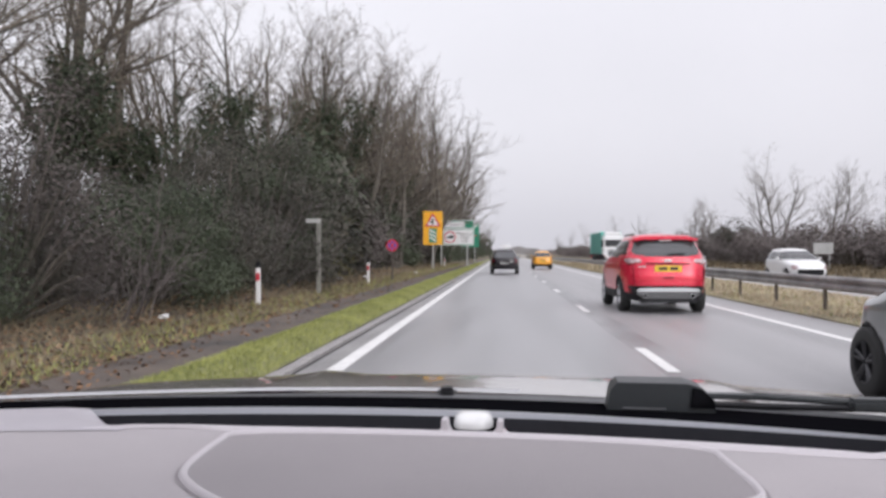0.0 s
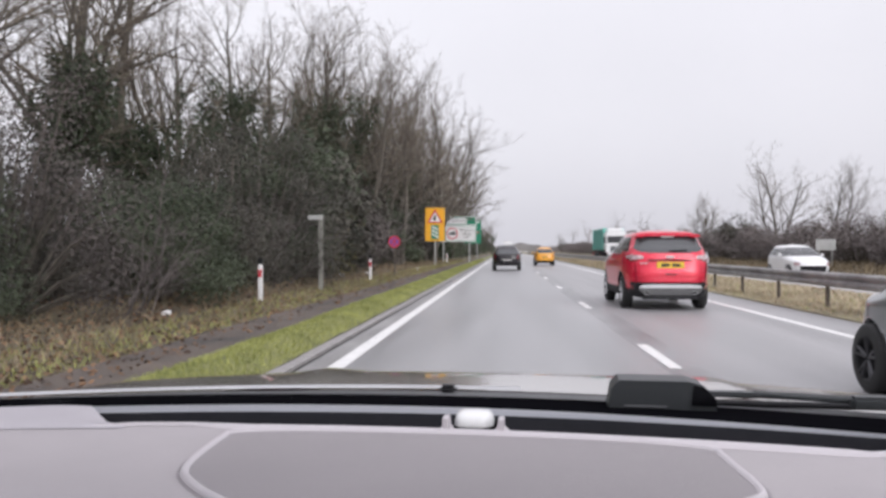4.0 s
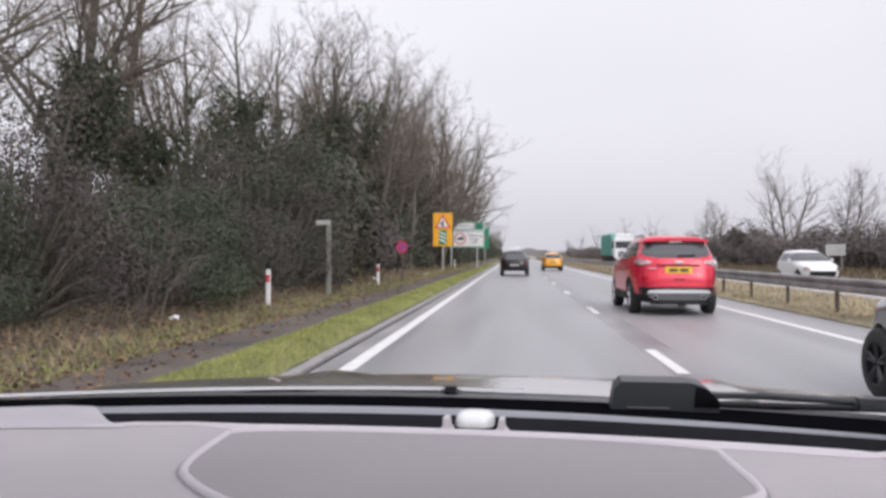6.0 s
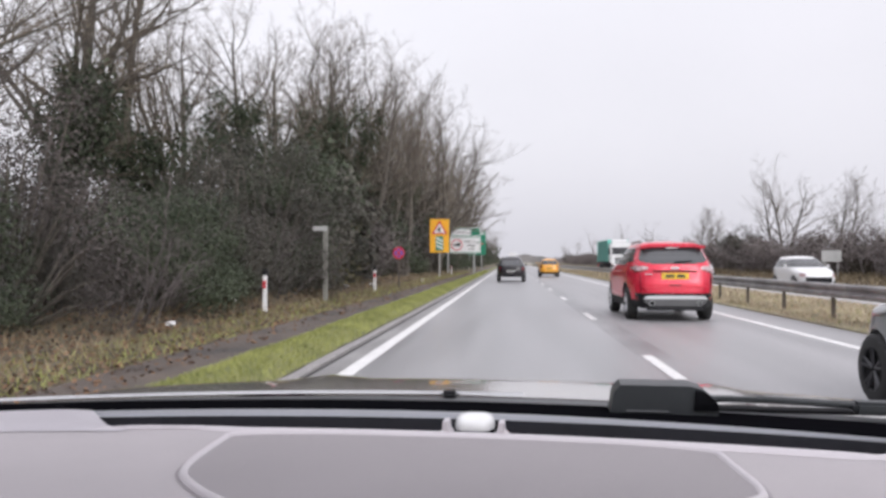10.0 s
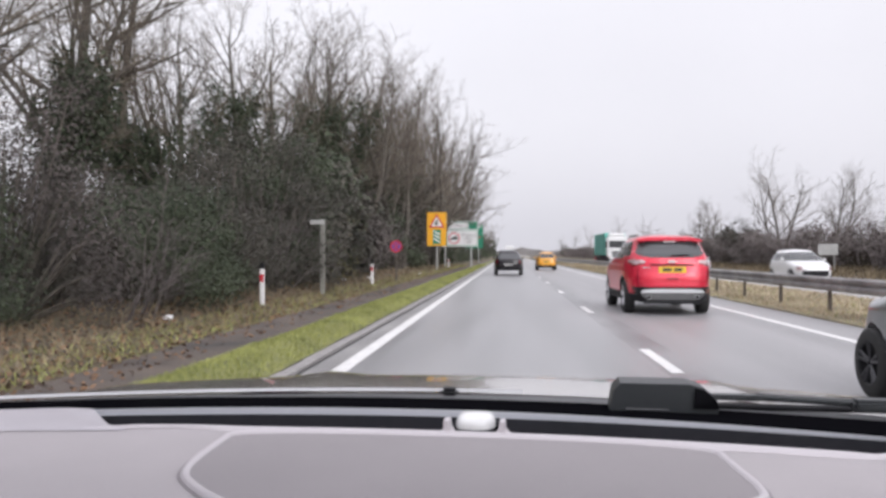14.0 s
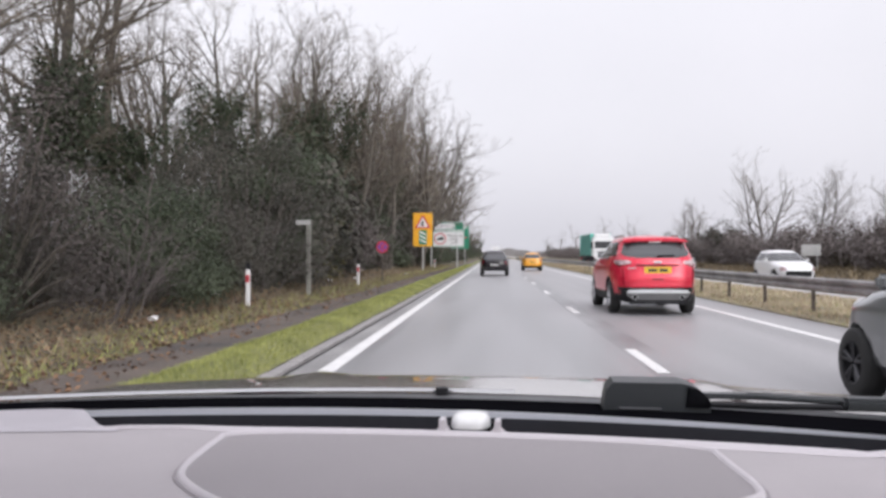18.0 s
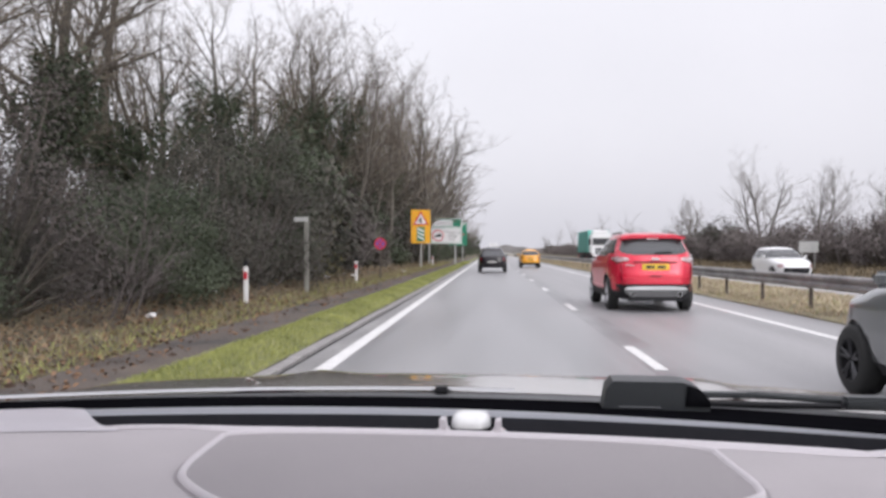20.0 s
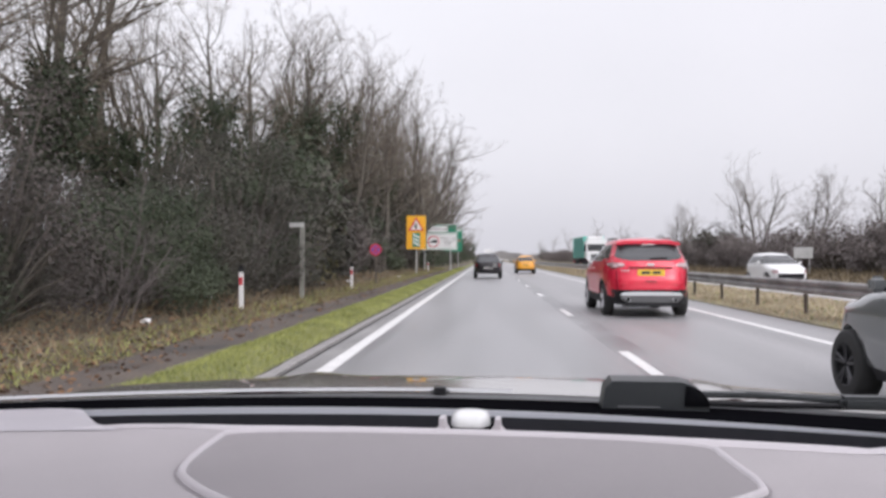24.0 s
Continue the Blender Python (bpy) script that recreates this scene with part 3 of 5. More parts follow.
SCRUBS = [
    scrub("bare_scrub", "tangled bare brown scrub and bramble stems", 41, 2.9, 3.2, 22),
    scrub("bare_scrub", "tangled bare brown scrub and bramble stems", 42, 3.8, 3.4, 24),
]
# lighter growth for the distance
FAR_TREES = [
    tree("bare_tree", BARE, 51, 12.5, 0.24, counts=(11, 6, 4)),
    tree("bare_tree", "multi-stemmed bare winter tree with spreading limbs", 52, 11.0, 0.18, stems=2, counts=(9, 6, 4)),
]
FAR_IVIES = [tree("ivy_tree", "winter tree thickly wrapped in dark ivy", 53, 12.0, 0.26, ivy=0.65, counts=(9, 5, 4), dense=0.3)]
FAR_EVERS = [bush("evergreen_bush", "dense dark evergreen bush on the verge", 54, 4.8, 4.3, 4000, 0.1, M_EVER, 40), bush("olive_bush", "tangled olive-brown half-evergreen bush", 55, 4.1, 3.9, 3400, 0.1, M_EVER2, 40)]
FAR_BROWNS = [bush("withered_bush", "dense brown-grey winter bush with withered leaves", 58, 4.4, 4.0, 4200, 0.088, M_BROWN, 40)]
FAR_SCRUBS = [scrub("bare_scrub", "tangled winter scrub hedge, paled by haze in its colour", 56, 3.4, 3.4, 11, thick=1.9, stem_mat=M_SCRUB_HAZY), scrub("bare_scrub", "tangled winter scrub hedge, paled by haze in its colour", 57, 3.0, 3.2, 11, thick=1.9, stem_mat=M_SCRUB_HAZY)]
FAR_HEDGES = [bush("winter_hedge", "dense winter hedge bush, paled by haze in its colour", 60 + k, 3.6, 4.0, 3200, 0.098, M_HEDGE_HAZY, 52, "hedge beyond the far carriageway") for k in range(2)]
used = set()


def pick(near, far, y, limit=25):
    return pr.choice(near if y < limit else far)


def plant(src, x, y, scale=1.0, turn=0.0):
    m = pose(x, y, bank(x, y) - 0.03, 0, 0, turn) @ Matrix.Diagonal((scale, scale, scale, 1))
    if src.name not in used:
        used.add(src.name)
        src.matrix_basis = m
        return src
    ob = copy_thing(src, Matrix.Identity(4))
    ob.matrix_basis = m
    return ob


pr = random.Random(77)
# nearside: tall trees behind, a dark hedge in front
y = 9.0
while y < 175:
    x = -9.3 - pr.uniform(0, 2.4)
    src = pick(IVIES, FAR_IVIES, y, 75) if pr.random() < (0.3 if y < 26 else 0.45) else pick(TREES, FAR_TREES, y, 75)
    plant(src, x, y, pr.uniform(0.82, 1.0) if y < 38 else pr.uniform(0.95, 1.2), pr.uniform(0, 360))
    y += (pr.uniform(4.6, 6.4) if y < 30 else pr.uniform(2.6, 4.2)) * (1 + y / 160)
y = 24.0
while y < 130:
    plant(pick(TREES, FAR_TREES, y, 45), -14 - pr.uniform(0, 5), y, pr.uniform(0.85, 1.1), pr.uniform(0, 360))
    y += pr.uniform(5, 9)
y = 9.5
while y < 160:
    x = -6.75 - pr.uniform(-0.2, 0.8) - (1.1 if 28 < y < 125 else 0.0)
    k = pr.random()
    low = 17 < y < 22
    src = pick(EVERS, FAR_EVERS, y) if k < (0.45 if low else 0.64) else pick(BROWNS[:2] if y < 27 else BROWNS, FAR_BROWNS, y) if k < (0.65 if low else 0.84) else pick(SCRUBS, FAR_SCRUBS, y)
    plant(src, x, y, pr.uniform(0.7, 1.0) if y < 22 else pr.uniform(0.9, 1.2), pr.uniform(0, 360))
    if pr.random() < (0.2 if y < 21 else 0.6) and not 16 < y < 20:
        plant(pick(EVERS if y < 18 else EVERS + BROWNS[:1], FAR_EVERS + FAR_BROWNS, y, 24), x - 1.9, y + 0.8, pr.uniform(1.0, 1.3) if y < 32 else pr.uniform(1.1, 1.45), pr.uniform(0, 360))
    y += pr.uniform(1.2, 2.0) * (1 + y / 120)
y = 10.0
while y < 70:
    plant(pick(EVERS[1:], FAR_EVERS, y, 26), -7.4 - pr.uniform(0, 0.9) - (0.9 if 28 < y < 125 else 0.0), y, pr.uniform(0.45, 0.62), pr.uniform(0, 360))
    y += pr.uniform(1.5, 2.6)
y = 160.0
while y < 520:
    plant(pr.choice(FAR_TREES + FAR_IVIES), -8.0 - pr.uniform(0, 6), y, pr.uniform(0.9, 1.15), pr.uniform(0, 360))
    plant(pr.choice(FAR_EVERS), -7.5 - pr.uniform(0, 2), y + 2, pr.uniform(0.9, 1.3), pr.uniform(0, 360))
    y += pr.uniform(9, 15)
for x, y, s in ((-8.6, 45, 1.12), (-8.8, 58, 1.3), (-8.2, 76, 1.4), (-8.4, 98, 1.45), (-8.0, 125, 1.4)):
    plant(TREES[2], x, y, s, pr.uniform(0, 360))
for x, y, s in ((-6.5, 50, 1.1), (-6.3, 68, 1.2), (-6.2, 88, 1.3), (-6.1, 108, 1.35), (-6.0, 134, 1.4)):
    plant(TREES[2] if y < 90 else FAR_TREES[1], x, y, s, pr.uniform(0, 360))
plant(BROWNS[2], -7.6, 31, 0.95, 40)
# far side of the opposite carriageway: a scrub hedge, haze in its grey, with a few trees
y = 16.0
while y < 420:
    plant(pr.choice(FAR_SCRUBS) if pr.random() < 0.9 else FAR_EVERS[1], 23.3 + pr.uniform(-0.6, 1.2), y, pr.uniform(0.85, 1.15), pr.uniform(0, 360))
    y += pr.uniform(1.2, 2.1) * (1 + y / 70)
y = 20.0
while y < 300:
    plant(pr.choice(FAR_HEDGES), 22.9 + pr.uniform(-0.5, 0.9), y, pr.uniform(0.7, 1.0), pr.uniform(0, 360))
    y += pr.uniform(1.5, 2.4) * (1 + y / 90)
for x, y, s in ((28.5, 88, 0.92), (36, 92, 0.8), (31, 64, 0.6), (26, 112, 0.62), (30, 124, 0.75), (26, 150, 0.7), (28, 210, 0.8), (27, 260, 0.8), (26, 320, 0.8), (27, 390, 0.9)):
    plant(pick(TREES[2:3] + TREES[1:2], FAR_TREES, y, 115), x, y, s, pr.uniform(0, 360))
for src in TREES + IVIES + EVERS + BROWNS + SCRUBS + FAR_TREES + FAR_IVIES + FAR_EVERS + FAR_BROWNS + FAR_SCRUBS + FAR_HEDGES:
    if src.name not in used:
        for ob in (*src.children_recursive, src):
            bpy.data.objects.remove(ob)
# a low rise of woods at the end of the view, its haze painted as pale grey
nr = np.random.default_rng(3)
hv, hf = [], []
for i in range(241):
    x = -900 + 7.5 * i
    hv += [(x, 1300, -2), (x, 1300, 9 + 5 * noise.noise((x * 0.02, 0, 0)) + 3 * noise.noise((x * 0.11, 4, 0)) + nr.uniform(-1, 1)), (x, 1330, -2)]
for i in range(240):
    hf += [(3 * i, 3 * i + 3, 3 * i + 4, 3 * i + 1), (3 * i + 1, 3 * i + 4, 3 * i + 5, 3 * i + 2)]
tagged(new("backdrop", mesh("backdrop", hv, hf, mat("far_woods", (0.22, 0.21, 0.21), 1.0, var=0.25, scale=0.05, bump=0))), "far-off winter woods on the horizon, haze in their pale colour", "woods", kind="structure")


# ---- central crash barrier ----
rail = thing("crash_barrier", "weathered galvanised steel crash barrier on short posts", "barrier")
wprof = [(0.0, 0.46), (-0.05, 0.50), (-0.05, 0.56), (0.0, 0.60), (0.0, 0.63), (-0.05, 0.67), (-0.05, 0.73), (0.0, 0.77), (0.012, 0.77), (-0.036, 0.725), (-0.036, 0.675), (0.012, 0.635), (0.012, 0.595), (-0.036, 0.555), (-0.036, 0.505), (0.012, 0.46)]
bm = prism(wprof, -1.6, 1.62)
beam_me = bpy.data.meshes.new("rail_beam")
bm.to_mesh(beam_me)
bm.free()
beam_me.materials.append(M_STEEL)
bm = box(-0.03, 0.03, -0.055, 0.055, -0.2, 0.70, 0.006, 1)
post_me = bpy.data.meshes.new("rail_post")
bm.to_mesh(post_me)
bm.free()
post_me.materials.append(M_POST)
for i in range(80):
    y = -4 + 3.2 * i
    ob = part("beam", beam_me, M_STEEL, rail)
    ob.location = (6.98 + 0.0005 * (i % 2), y + 1.6, 0.02)
    ob = part("post", post_me, M_POST, rail)
    ob.location = (7.04, y, 0.0)
    ob = part("beam", beam_me, M_STEEL, rail)
    ob.matrix_basis = pose(7.24, y + 1.6, 0.0, 0, 0, 180)


# ---- vehicles ----
def lerp_table(table, z):
    if z <= table[0][0]:
        return table[0][1:]
    for a, b in zip(table, table[1:]):
        if z <= b[0]:
            k = (z - a[0]) / (b[0] - a[0])
            k = k * k * (3 - 2 * k) * 0.3 + k * 0.7
            return tuple(p + (q - p) * k for p, q in zip(a[1:], b[1:]))
    return table[-1][1:]


def vehicle(name, label, table, classify, paints, axles, wheel_r, m, rows=48, power=5.0, per=26, rim=None, track=None, tyre_w=0.225, lift=0.05):
    """A car standing on z = 0, its tail at y = 0 and its nose towards +y, from level outlines."""
    car = thing(name, label, "car", m)
    z0, z1 = table[0][0], table[-1][0]
    cols = []
    for k in range(per):
        cols.append(("rear", -1 + 2 * k / per, -1.0))
    for k in range(per * 2):
        cols.append(("right", 1.0, -1 + 2 * k / (per * 2)))
    for k in range(per):
        cols.append(("front", 1 - 2 * k / per, 1.0))
    for k in range(per * 2):
        cols.append(("left", -1.0, 1 - 2 * k / (per * 2)))
    nc = len(cols)
    verts = []
    zs = [z0 + (z1 - z0) * i / rows for i in range(rows + 1)]
    for z in zs:
        yr, yf, w = lerp_table(table, z)
        for side, a, b in cols:
            s = (abs(a) ** power + abs(b) ** power) ** (-1 / power)
            x, yy = a * s * w, (yr + yf) / 2 + b * s * (yf - yr) / 2
            zz = z
            if side in ("left", "right"):
                for ya in axles:
                    dy = yy - ya
                    R = wheel_r + lift
                    if abs(dy) < R:
                        zz = max(zz, wheel_r + math.sqrt(R * R - dy * dy))
            verts.append((x, yy, zz))
    groups = {}
    for i in range(rows):
        for k in range(nc):
            q = (i * nc + k, i * nc + (k + 1) % nc, (i + 1) * nc + (k + 1) % nc, (i + 1) * nc + k)
            cx, cy, cz = (sum(verts[j][t] for j in q) / 4 for t in range(3))
            zr = (zs[i] + zs[i + 1]) / 2
            if max(verts[j][2] for j in q) - min(verts[j][2] for j in q) < 1e-5 and verts[q[0]][2] > zs[i + 1]:
                continue
            yr, yf, w = lerp_table(table, zr)
            groups.setdefault(classify(cols[k][0], cx / w, cy, cz, yr, yf), []).append(q)
    top = len(verts)
    yr, yf, w = lerp_table(table, z1)
    verts.append((0, (yr + yf) / 2, z1 + 0.03))
    for k in range(nc):
        groups["body"].append((rows * nc + k, rows * nc + (k + 1) % nc, top))
    for g, faces in groups.items():
        idx = sorted({j for q in faces for j in q})
        remap = {j: i for i, j in enumerate(idx)}
        me = mesh(g, [verts[j] for j in idx], [tuple(remap[j] for j in q) for q in faces], paints[g.split(".")[0]], True)
        part(g.split(".")[0], me, paints[g.split(".")[0]], car)
    wid = max(r[3] for r in table)
    L = max(r[2] for r in table)
    part("underbody", box(-wid + 0.26, wid - 0.26, 0.3, L - 0.3, table[0][0] - 0.02, table[0][0] + 0.32, 0.03), M_CLAD, car)
    track = track or wid - 0.12
    for ya in axles:
        part("wheel_housing", box(-track + 0.12, track - 0.12, ya - wheel_r, ya + wheel_r, 0.3, wheel_r * 2 + lift), M_CLAD, car)
        for sx in (-1, 1):
            h = tyre_w / 2
            r = wheel_r
            v, f = lathe([(-h, r * 0.62), (-h, r * 0.9), (-h * 0.8, r), (h * 0.8, r), (h, r * 0.9), (h, r * 0.62)], 30)
            wh = part("wheel", mesh("tyre", v, f, M_TYRE, True), M_TYRE, car, "black road tyre with alloy rim")
            wh.location = (sx * track, ya, wheel_r)
            v, f = lathe([(h * 0.9, r * 0.66), (h * 0.96, r * 0.63), (h * 0.5, r * 0.6), (h * 0.35, 0.001)], 30)
            v = [(sx * p[0], p[1], p[2]) for p in v]
            part("rim", mesh("rim", v, f, M_CLAD, True), M_CLAD, wh)
            bm = bmesh.new()
            for s in range(5):
                for off in (-0.17, 0.17):
                    a = 2 * math.pi * s / 5 + 0.3
                    sp = rod((sx * h * 0.78, math.cos(a) * r * 0.08, math.sin(a) * r * 0.08), (sx * h * 0.92, math.cos(a + off) * r * 0.64, math.sin(a + off) * r * 0.64), r * 0.05, 6)
                    me = bpy.data.meshes.new("tmp")
                    sp.to_mesh(me)
                    sp.free()
                    bm.from_mesh(me)
                    bpy.data.meshes.remove(me)
            v, f = lathe([(h * 0.88, r * 0.68), (h * 0.98, r * 0.655), (h * 0.9, r * 0.6)], 30)
            me = mesh("tmp", [(sx * p[0], p[1], p[2]) for p in v], f, rim or M_ALLOY)
            bm.from_mesh(me)
            bpy.data.meshes.remove(me)
            part("spokes", bm, rim or M_ALLOY, wh)
    return car


def rear_plate(car, y, z, bars=True, material=None, w=0.28, h=0.065):
    pl = part("number_plate", box(-w, w, y - 0.012, y, z - h, z + h, 0.004, 1), material or M_PLATE, car)
    if bars:
        for x0, x1 in ((-0.20, -0.02), (0.03, 0.20)):
            part("bar", box(x0, x1, y - 0.015, y - 0.012, z - 0.03, z + 0.03), M_INK, pl)
    return pl


def mirrors(car, x, y, z, paint, w=0.2):
    for sx in (-1, 1):
        part("wing_mirror", box(min(sx * x, sx * (x + w)), max(sx * x, sx * (x + w)), y, y + 0.1, z, z + 0.14, 0.035, 3), paint, car)
        part("mirror_arm", box(min(sx * (x - 0.08), sx * (x + 0.03)), max(sx * (x - 0.08), sx * (x + 0.03)), y + 0.02, y + 0.07, z + 0.01, z + 0.05, 0.01, 1), M_CLAD, car)


SUV = [(0.28, 0.16, 4.34, 0.87), (0.42, 0.03, 4.46, 0.905), (0.62, 0.0, 4.52, 0.915), (0.80, 0.01, 4.50, 0.925), (0.92, 0.04, 4.38, 0.93), (1.02, 0.06, 4.10, 0.925), (1.10, 0.08, 3.75, 0.905),
       (1.18, 0.11, 3.40, 0.88), (1.26, 0.16, 3.15, 0.845), (1.42, 0.29, 2.80, 0.775), (1.52, 0.37, 2.55, 0.73), (1.59, 0.42, 2.32, 0.69), (1.64, 0.49, 2.12, 0.635), (1.675, 0.66, 1.95, 0.54), (1.695, 1.0, 1.7, 0.37)]


def suv_parts(side, a, y, z, yr, yf):
    s = ".l" if a < 0 else ".r"
    if side == "rear":
        if 1.205 + 0.17 * max(0, abs(a) - 0.30) ** 2 + 0.35 * max(0, abs(a) - 0.74) < z < 1.555 - 0.10 * max(0, abs(a) - 0.6) and abs(a) < 0.885:
            return "rear_window"
        if 0.96 + 0.30 * (1 - abs(a)) < z < 1.19 - 0.10 * (1 - abs(a)) and abs(a) > 0.58:
            return ("tail_lamp" if z < 1.045 + 0.12 * (1 - abs(a)) else "reversing_lamp") + s
        if 0.44 < z < 0.53 and abs(a) > 0.80:
            return "reflector" + s
        return "rear_bumper" if z < 0.585 else "body"
    if side == "front":
        return "windscreen" if 1.2 < z < 1.62 and abs(a) < 0.9 else "front_bumper" if z < 0.5 else "body"
    if 1.19 + 0.05 * (y < 1.1) < z < 1.56 and yr + 0.34 < y < yf - 0.16:
        for p in (1.30, 2.30):
            if abs(y - p) < 0.04:
                return "pillar" + s
        k = 0 if y < 1.30 else 1 if y < 2.30 else 2
        return "side_window" + s + str(k)
    if 0.97 + 0.35 * max(0, y - 0.12) < z < 1.19 - 0.10 * max(0, y - 0.15) and y < 0.56:
        return ("reversing_lamp" if z > 1.055 + 0.1 * y else "tail_lamp") + s
    if z < 0.46 or any((y - q) ** 2 + (z - 0.36) ** 2 < 0.455 ** 2 for q in (0.92, 3.61)):
        return "side_cladding" + s
    return "body"


def common_paints(paint, clad=None, lamp=None):
    c = clad or M_CLAD
    return {"body": paint, "rear_window": M_GLASS, "windscreen": M_GLASS, "side_window": M_GLASS, "pillar": M_FRIT, "tail_lamp": lamp or M_LAMP, "rear_bumper": c,
            "front_bumper": c, "side_cladding": c, "reflector": M_LAMP, "roof_panel": M_CLAD, "headlamp": M_LAMPW, "reversing_lamp": M_LAMPW, "grille": M_CLAD}


def red_suv(m):
    car = vehicle("red_suv", "bright red family SUV with silver rear skid plate, driving ahead", SUV, suv_parts, common_paints(M_RED, lamp=M_LAMP), (0.92, 3.61), 0.36, m, rows=72, power=5.0, per=36, track=0.79)
    for sx in (-1, 1):
        ex = part("exhaust", rod((sx * 0.49, -0.03, 0.385), (sx * 0.49, 0.15, 0.385), 0.05, 18), M_CHROME, car, "round bright metal exhaust tip")
        part("bore", rod((sx * 0.49, -0.034, 0.385), (sx * 0.49, 0.0, 0.385), 0.042, 16), M_FRIT, ex)
        part("roof_rail", box(sx * 0.585 - 0.02, sx * 0.585 + 0.02, 0.75, 2.15, 1.675, 1.715, 0.018, 2), M_CHROME, car)
        for y in (0.88, 2.08):
            part("rail_foot", box(sx * 0.585 - 0.02, sx * 0.585 + 0.02, y, y + 0.06, 1.60, 1.69, 0.01, 1), M_CHROME, car)
        part("side_crease", box(min(sx * 0.905, sx * 0.932), max(sx * 0.905, sx * 0.932), 1.15, 3.2, 0.50, 0.53, 0.01, 1), M_RED, car)
        part("door_handle", box(min(sx * 0.90, sx * 0.945), max(sx * 0.90, sx * 0.945), 1.42, 1.62, 1.0, 1.03, 0.012, 2), M_RED, car)
        part("door_handle", box(min(sx * 0.90, sx * 0.945), max(sx * 0.90, sx * 0.945), 2.42, 2.62, 0.98, 1.01, 0.012, 2), M_RED, car)
    for sx in (-1, 1):
        part("tailgate_gap", prism([(sx * 0.70, 0.62), (sx * 0.71, 0.62), (sx * 0.735, 1.0), (sx * 0.725, 1.0)], 0.012, 0.05), M_FRIT, car)
    sk = part("skid_plate", prism([(-0.52, 0.33), (0.52, 0.33), (0.62, 0.40), (0.655, 0.475), (-0.655, 0.475), (-0.62, 0.40)], -0.012, 0.06), M_SKID, car, "grey skid plate with a bright upper edge")
    part("skid_edge", prism([(-0.655, 0.475), (0.655, 0.475), (0.60, 0.535), (0.35, 0.55), (-0.35, 0.55), (-0.60, 0.535)], -0.022, 0.06), M_SILVER, sk, "bright silver upper edge")
    part("diffuser", prism([(-0.60, 0.24), (0.60, 0.24), (0.53, 0.335), (-0.53, 0.335)], -0.002, 0.08), M_CLAD, car)
    part("spoiler", prism([(-0.68, 1.545), (-0.45, 1.57), (0.45, 1.57), (0.68, 1.545), (0.665, 1.59), (0.45, 1.635), (-0.45, 1.635), (-0.665, 1.59)], 0.33, 0.62), M_RED, car)
    part("brake_light", box(-0.13, 0.13, 0.355, 0.365, 1.535, 1.56, 0.004, 1), M_SIGNW, car, "pale high-level brake light")
    part("rear_wiper", rod((0.0, 0.135, 1.25), (0.36, 0.15, 1.27), 0.016, 8), M_CLAD, car)
    part("badge", box(-0.085, 0.085, 0.045, 0.075, 1.10, 1.15, 0.012, 3), M_CHROME, car, "small oval badge")
    # lip over the plate recess, coloured black for the shadow there
    part("handle_strip", box(-0.46, 0.46, 0.028, 0.06, 1.045, 1.072, 0.008, 2), M_CLAD, car, "dark lip above the plate, shadow in its colour")
    part("model_mark", box(-0.62, -0.46, 0.03, 0.045, 0.985, 1.005), M_CHROME, car)
    part("tailgate_ledge", box(-0.70, 0.70, -0.018, 0.05, 0.70, 0.735, 0.014, 2), M_RED, car)
    part("tailgate_latch", box(-0.12, 0.12, -0.006, 0.03, 0.75, 0.775, 0.006, 1), M_CLAD, car)
    rear_plate(car, 0.03, 0.955)
    mirrors(car, 0.955, 2.95, 1.12, M_CLAD)
    return car


red_suv(pose(3.45, 17.3, 0, 0, 0, 0))

HATCH = [(0.24, 0.14, 3.88, 0.78), (0.38, 0.02, 4.0, 0.84), (0.58, 0.0, 4.05, 0.86), (0.76, 0.04, 4.0, 0.865), (0.90, 0.07, 3.6, 0.85), (0.98, 0.12, 3.15, 0.83), (1.15, 0.24, 2.85, 0.76), (1.36, 0.42, 2.35, 0.65), (1.46, 0.62, 2.0, 0.56), (1.49, 0.9, 1.7, 0.4)]


def hatch_parts(side, a, y, z, yr, yf):
    if side == "rear":
        if 1.0 < z < 1.34 and abs(a) < 0.86:
            return "rear_window"
        if 0.72 < z < 0.92 and abs(a) > 0.74:
            return "tail_lamp.l" if a < 0 else "tail_lamp.r"
        return "rear_bumper" if z < 0.42 else "body"
    if side == "front":
        if 1.0 < z < 1.4 and abs(a) < 0.9:
            return "windscreen"
        if 0.60 < z < 0.76 and abs(a) > 0.6:
            return "headlamp.l" if a < 0 else "headlamp.r"
        return "grille" if 0.34 < z < 0.58 and abs(a) < 0.6 else "body"
    s = ".l" if side == "left" else ".r"
    if 0.99 < z < 1.35 and yr + 0.28 < y < yf - 0.14:
        return "pillar" + s if abs(y - 1.35) < 0.04 else "side_window" + s + ("0" if y < 1.35 else "1")
    return "side_cladding" + s if z < 0.34 else "body"


def hatch(name, label, paint, m, plate=True, table=HATCH, clad=None, rim=None, bars=True, z_scale=1.0):
    table = [(z * z_scale if z > 0.5 else z, a, b, w) for z, a, b, w in table]
    car = vehicle(name, label, table, hatch_parts, common_paints(paint, clad), (0.75, 3.25), 0.31, m, rows=36, power=4.5, per=18, rim=rim)
    if plate:
        # on black cars the yellow plate's glare is put in as white colour
        rear_plate(car, 0.01, 0.66, bars, M_PLATE_GLARE if paint is M_BLACKCAR else M_PLATE, w=0.25, h=0.05)
        part("tailgate_trim", box(-0.30, 0.30, 0.0, 0.05, 0.78, 0.81, 0.01, 1), M_CLAD, car)
    mirrors(car, max(r[3] for r in table) - 0.02, 2.45, 0.98, paint, 0.14)
    return car


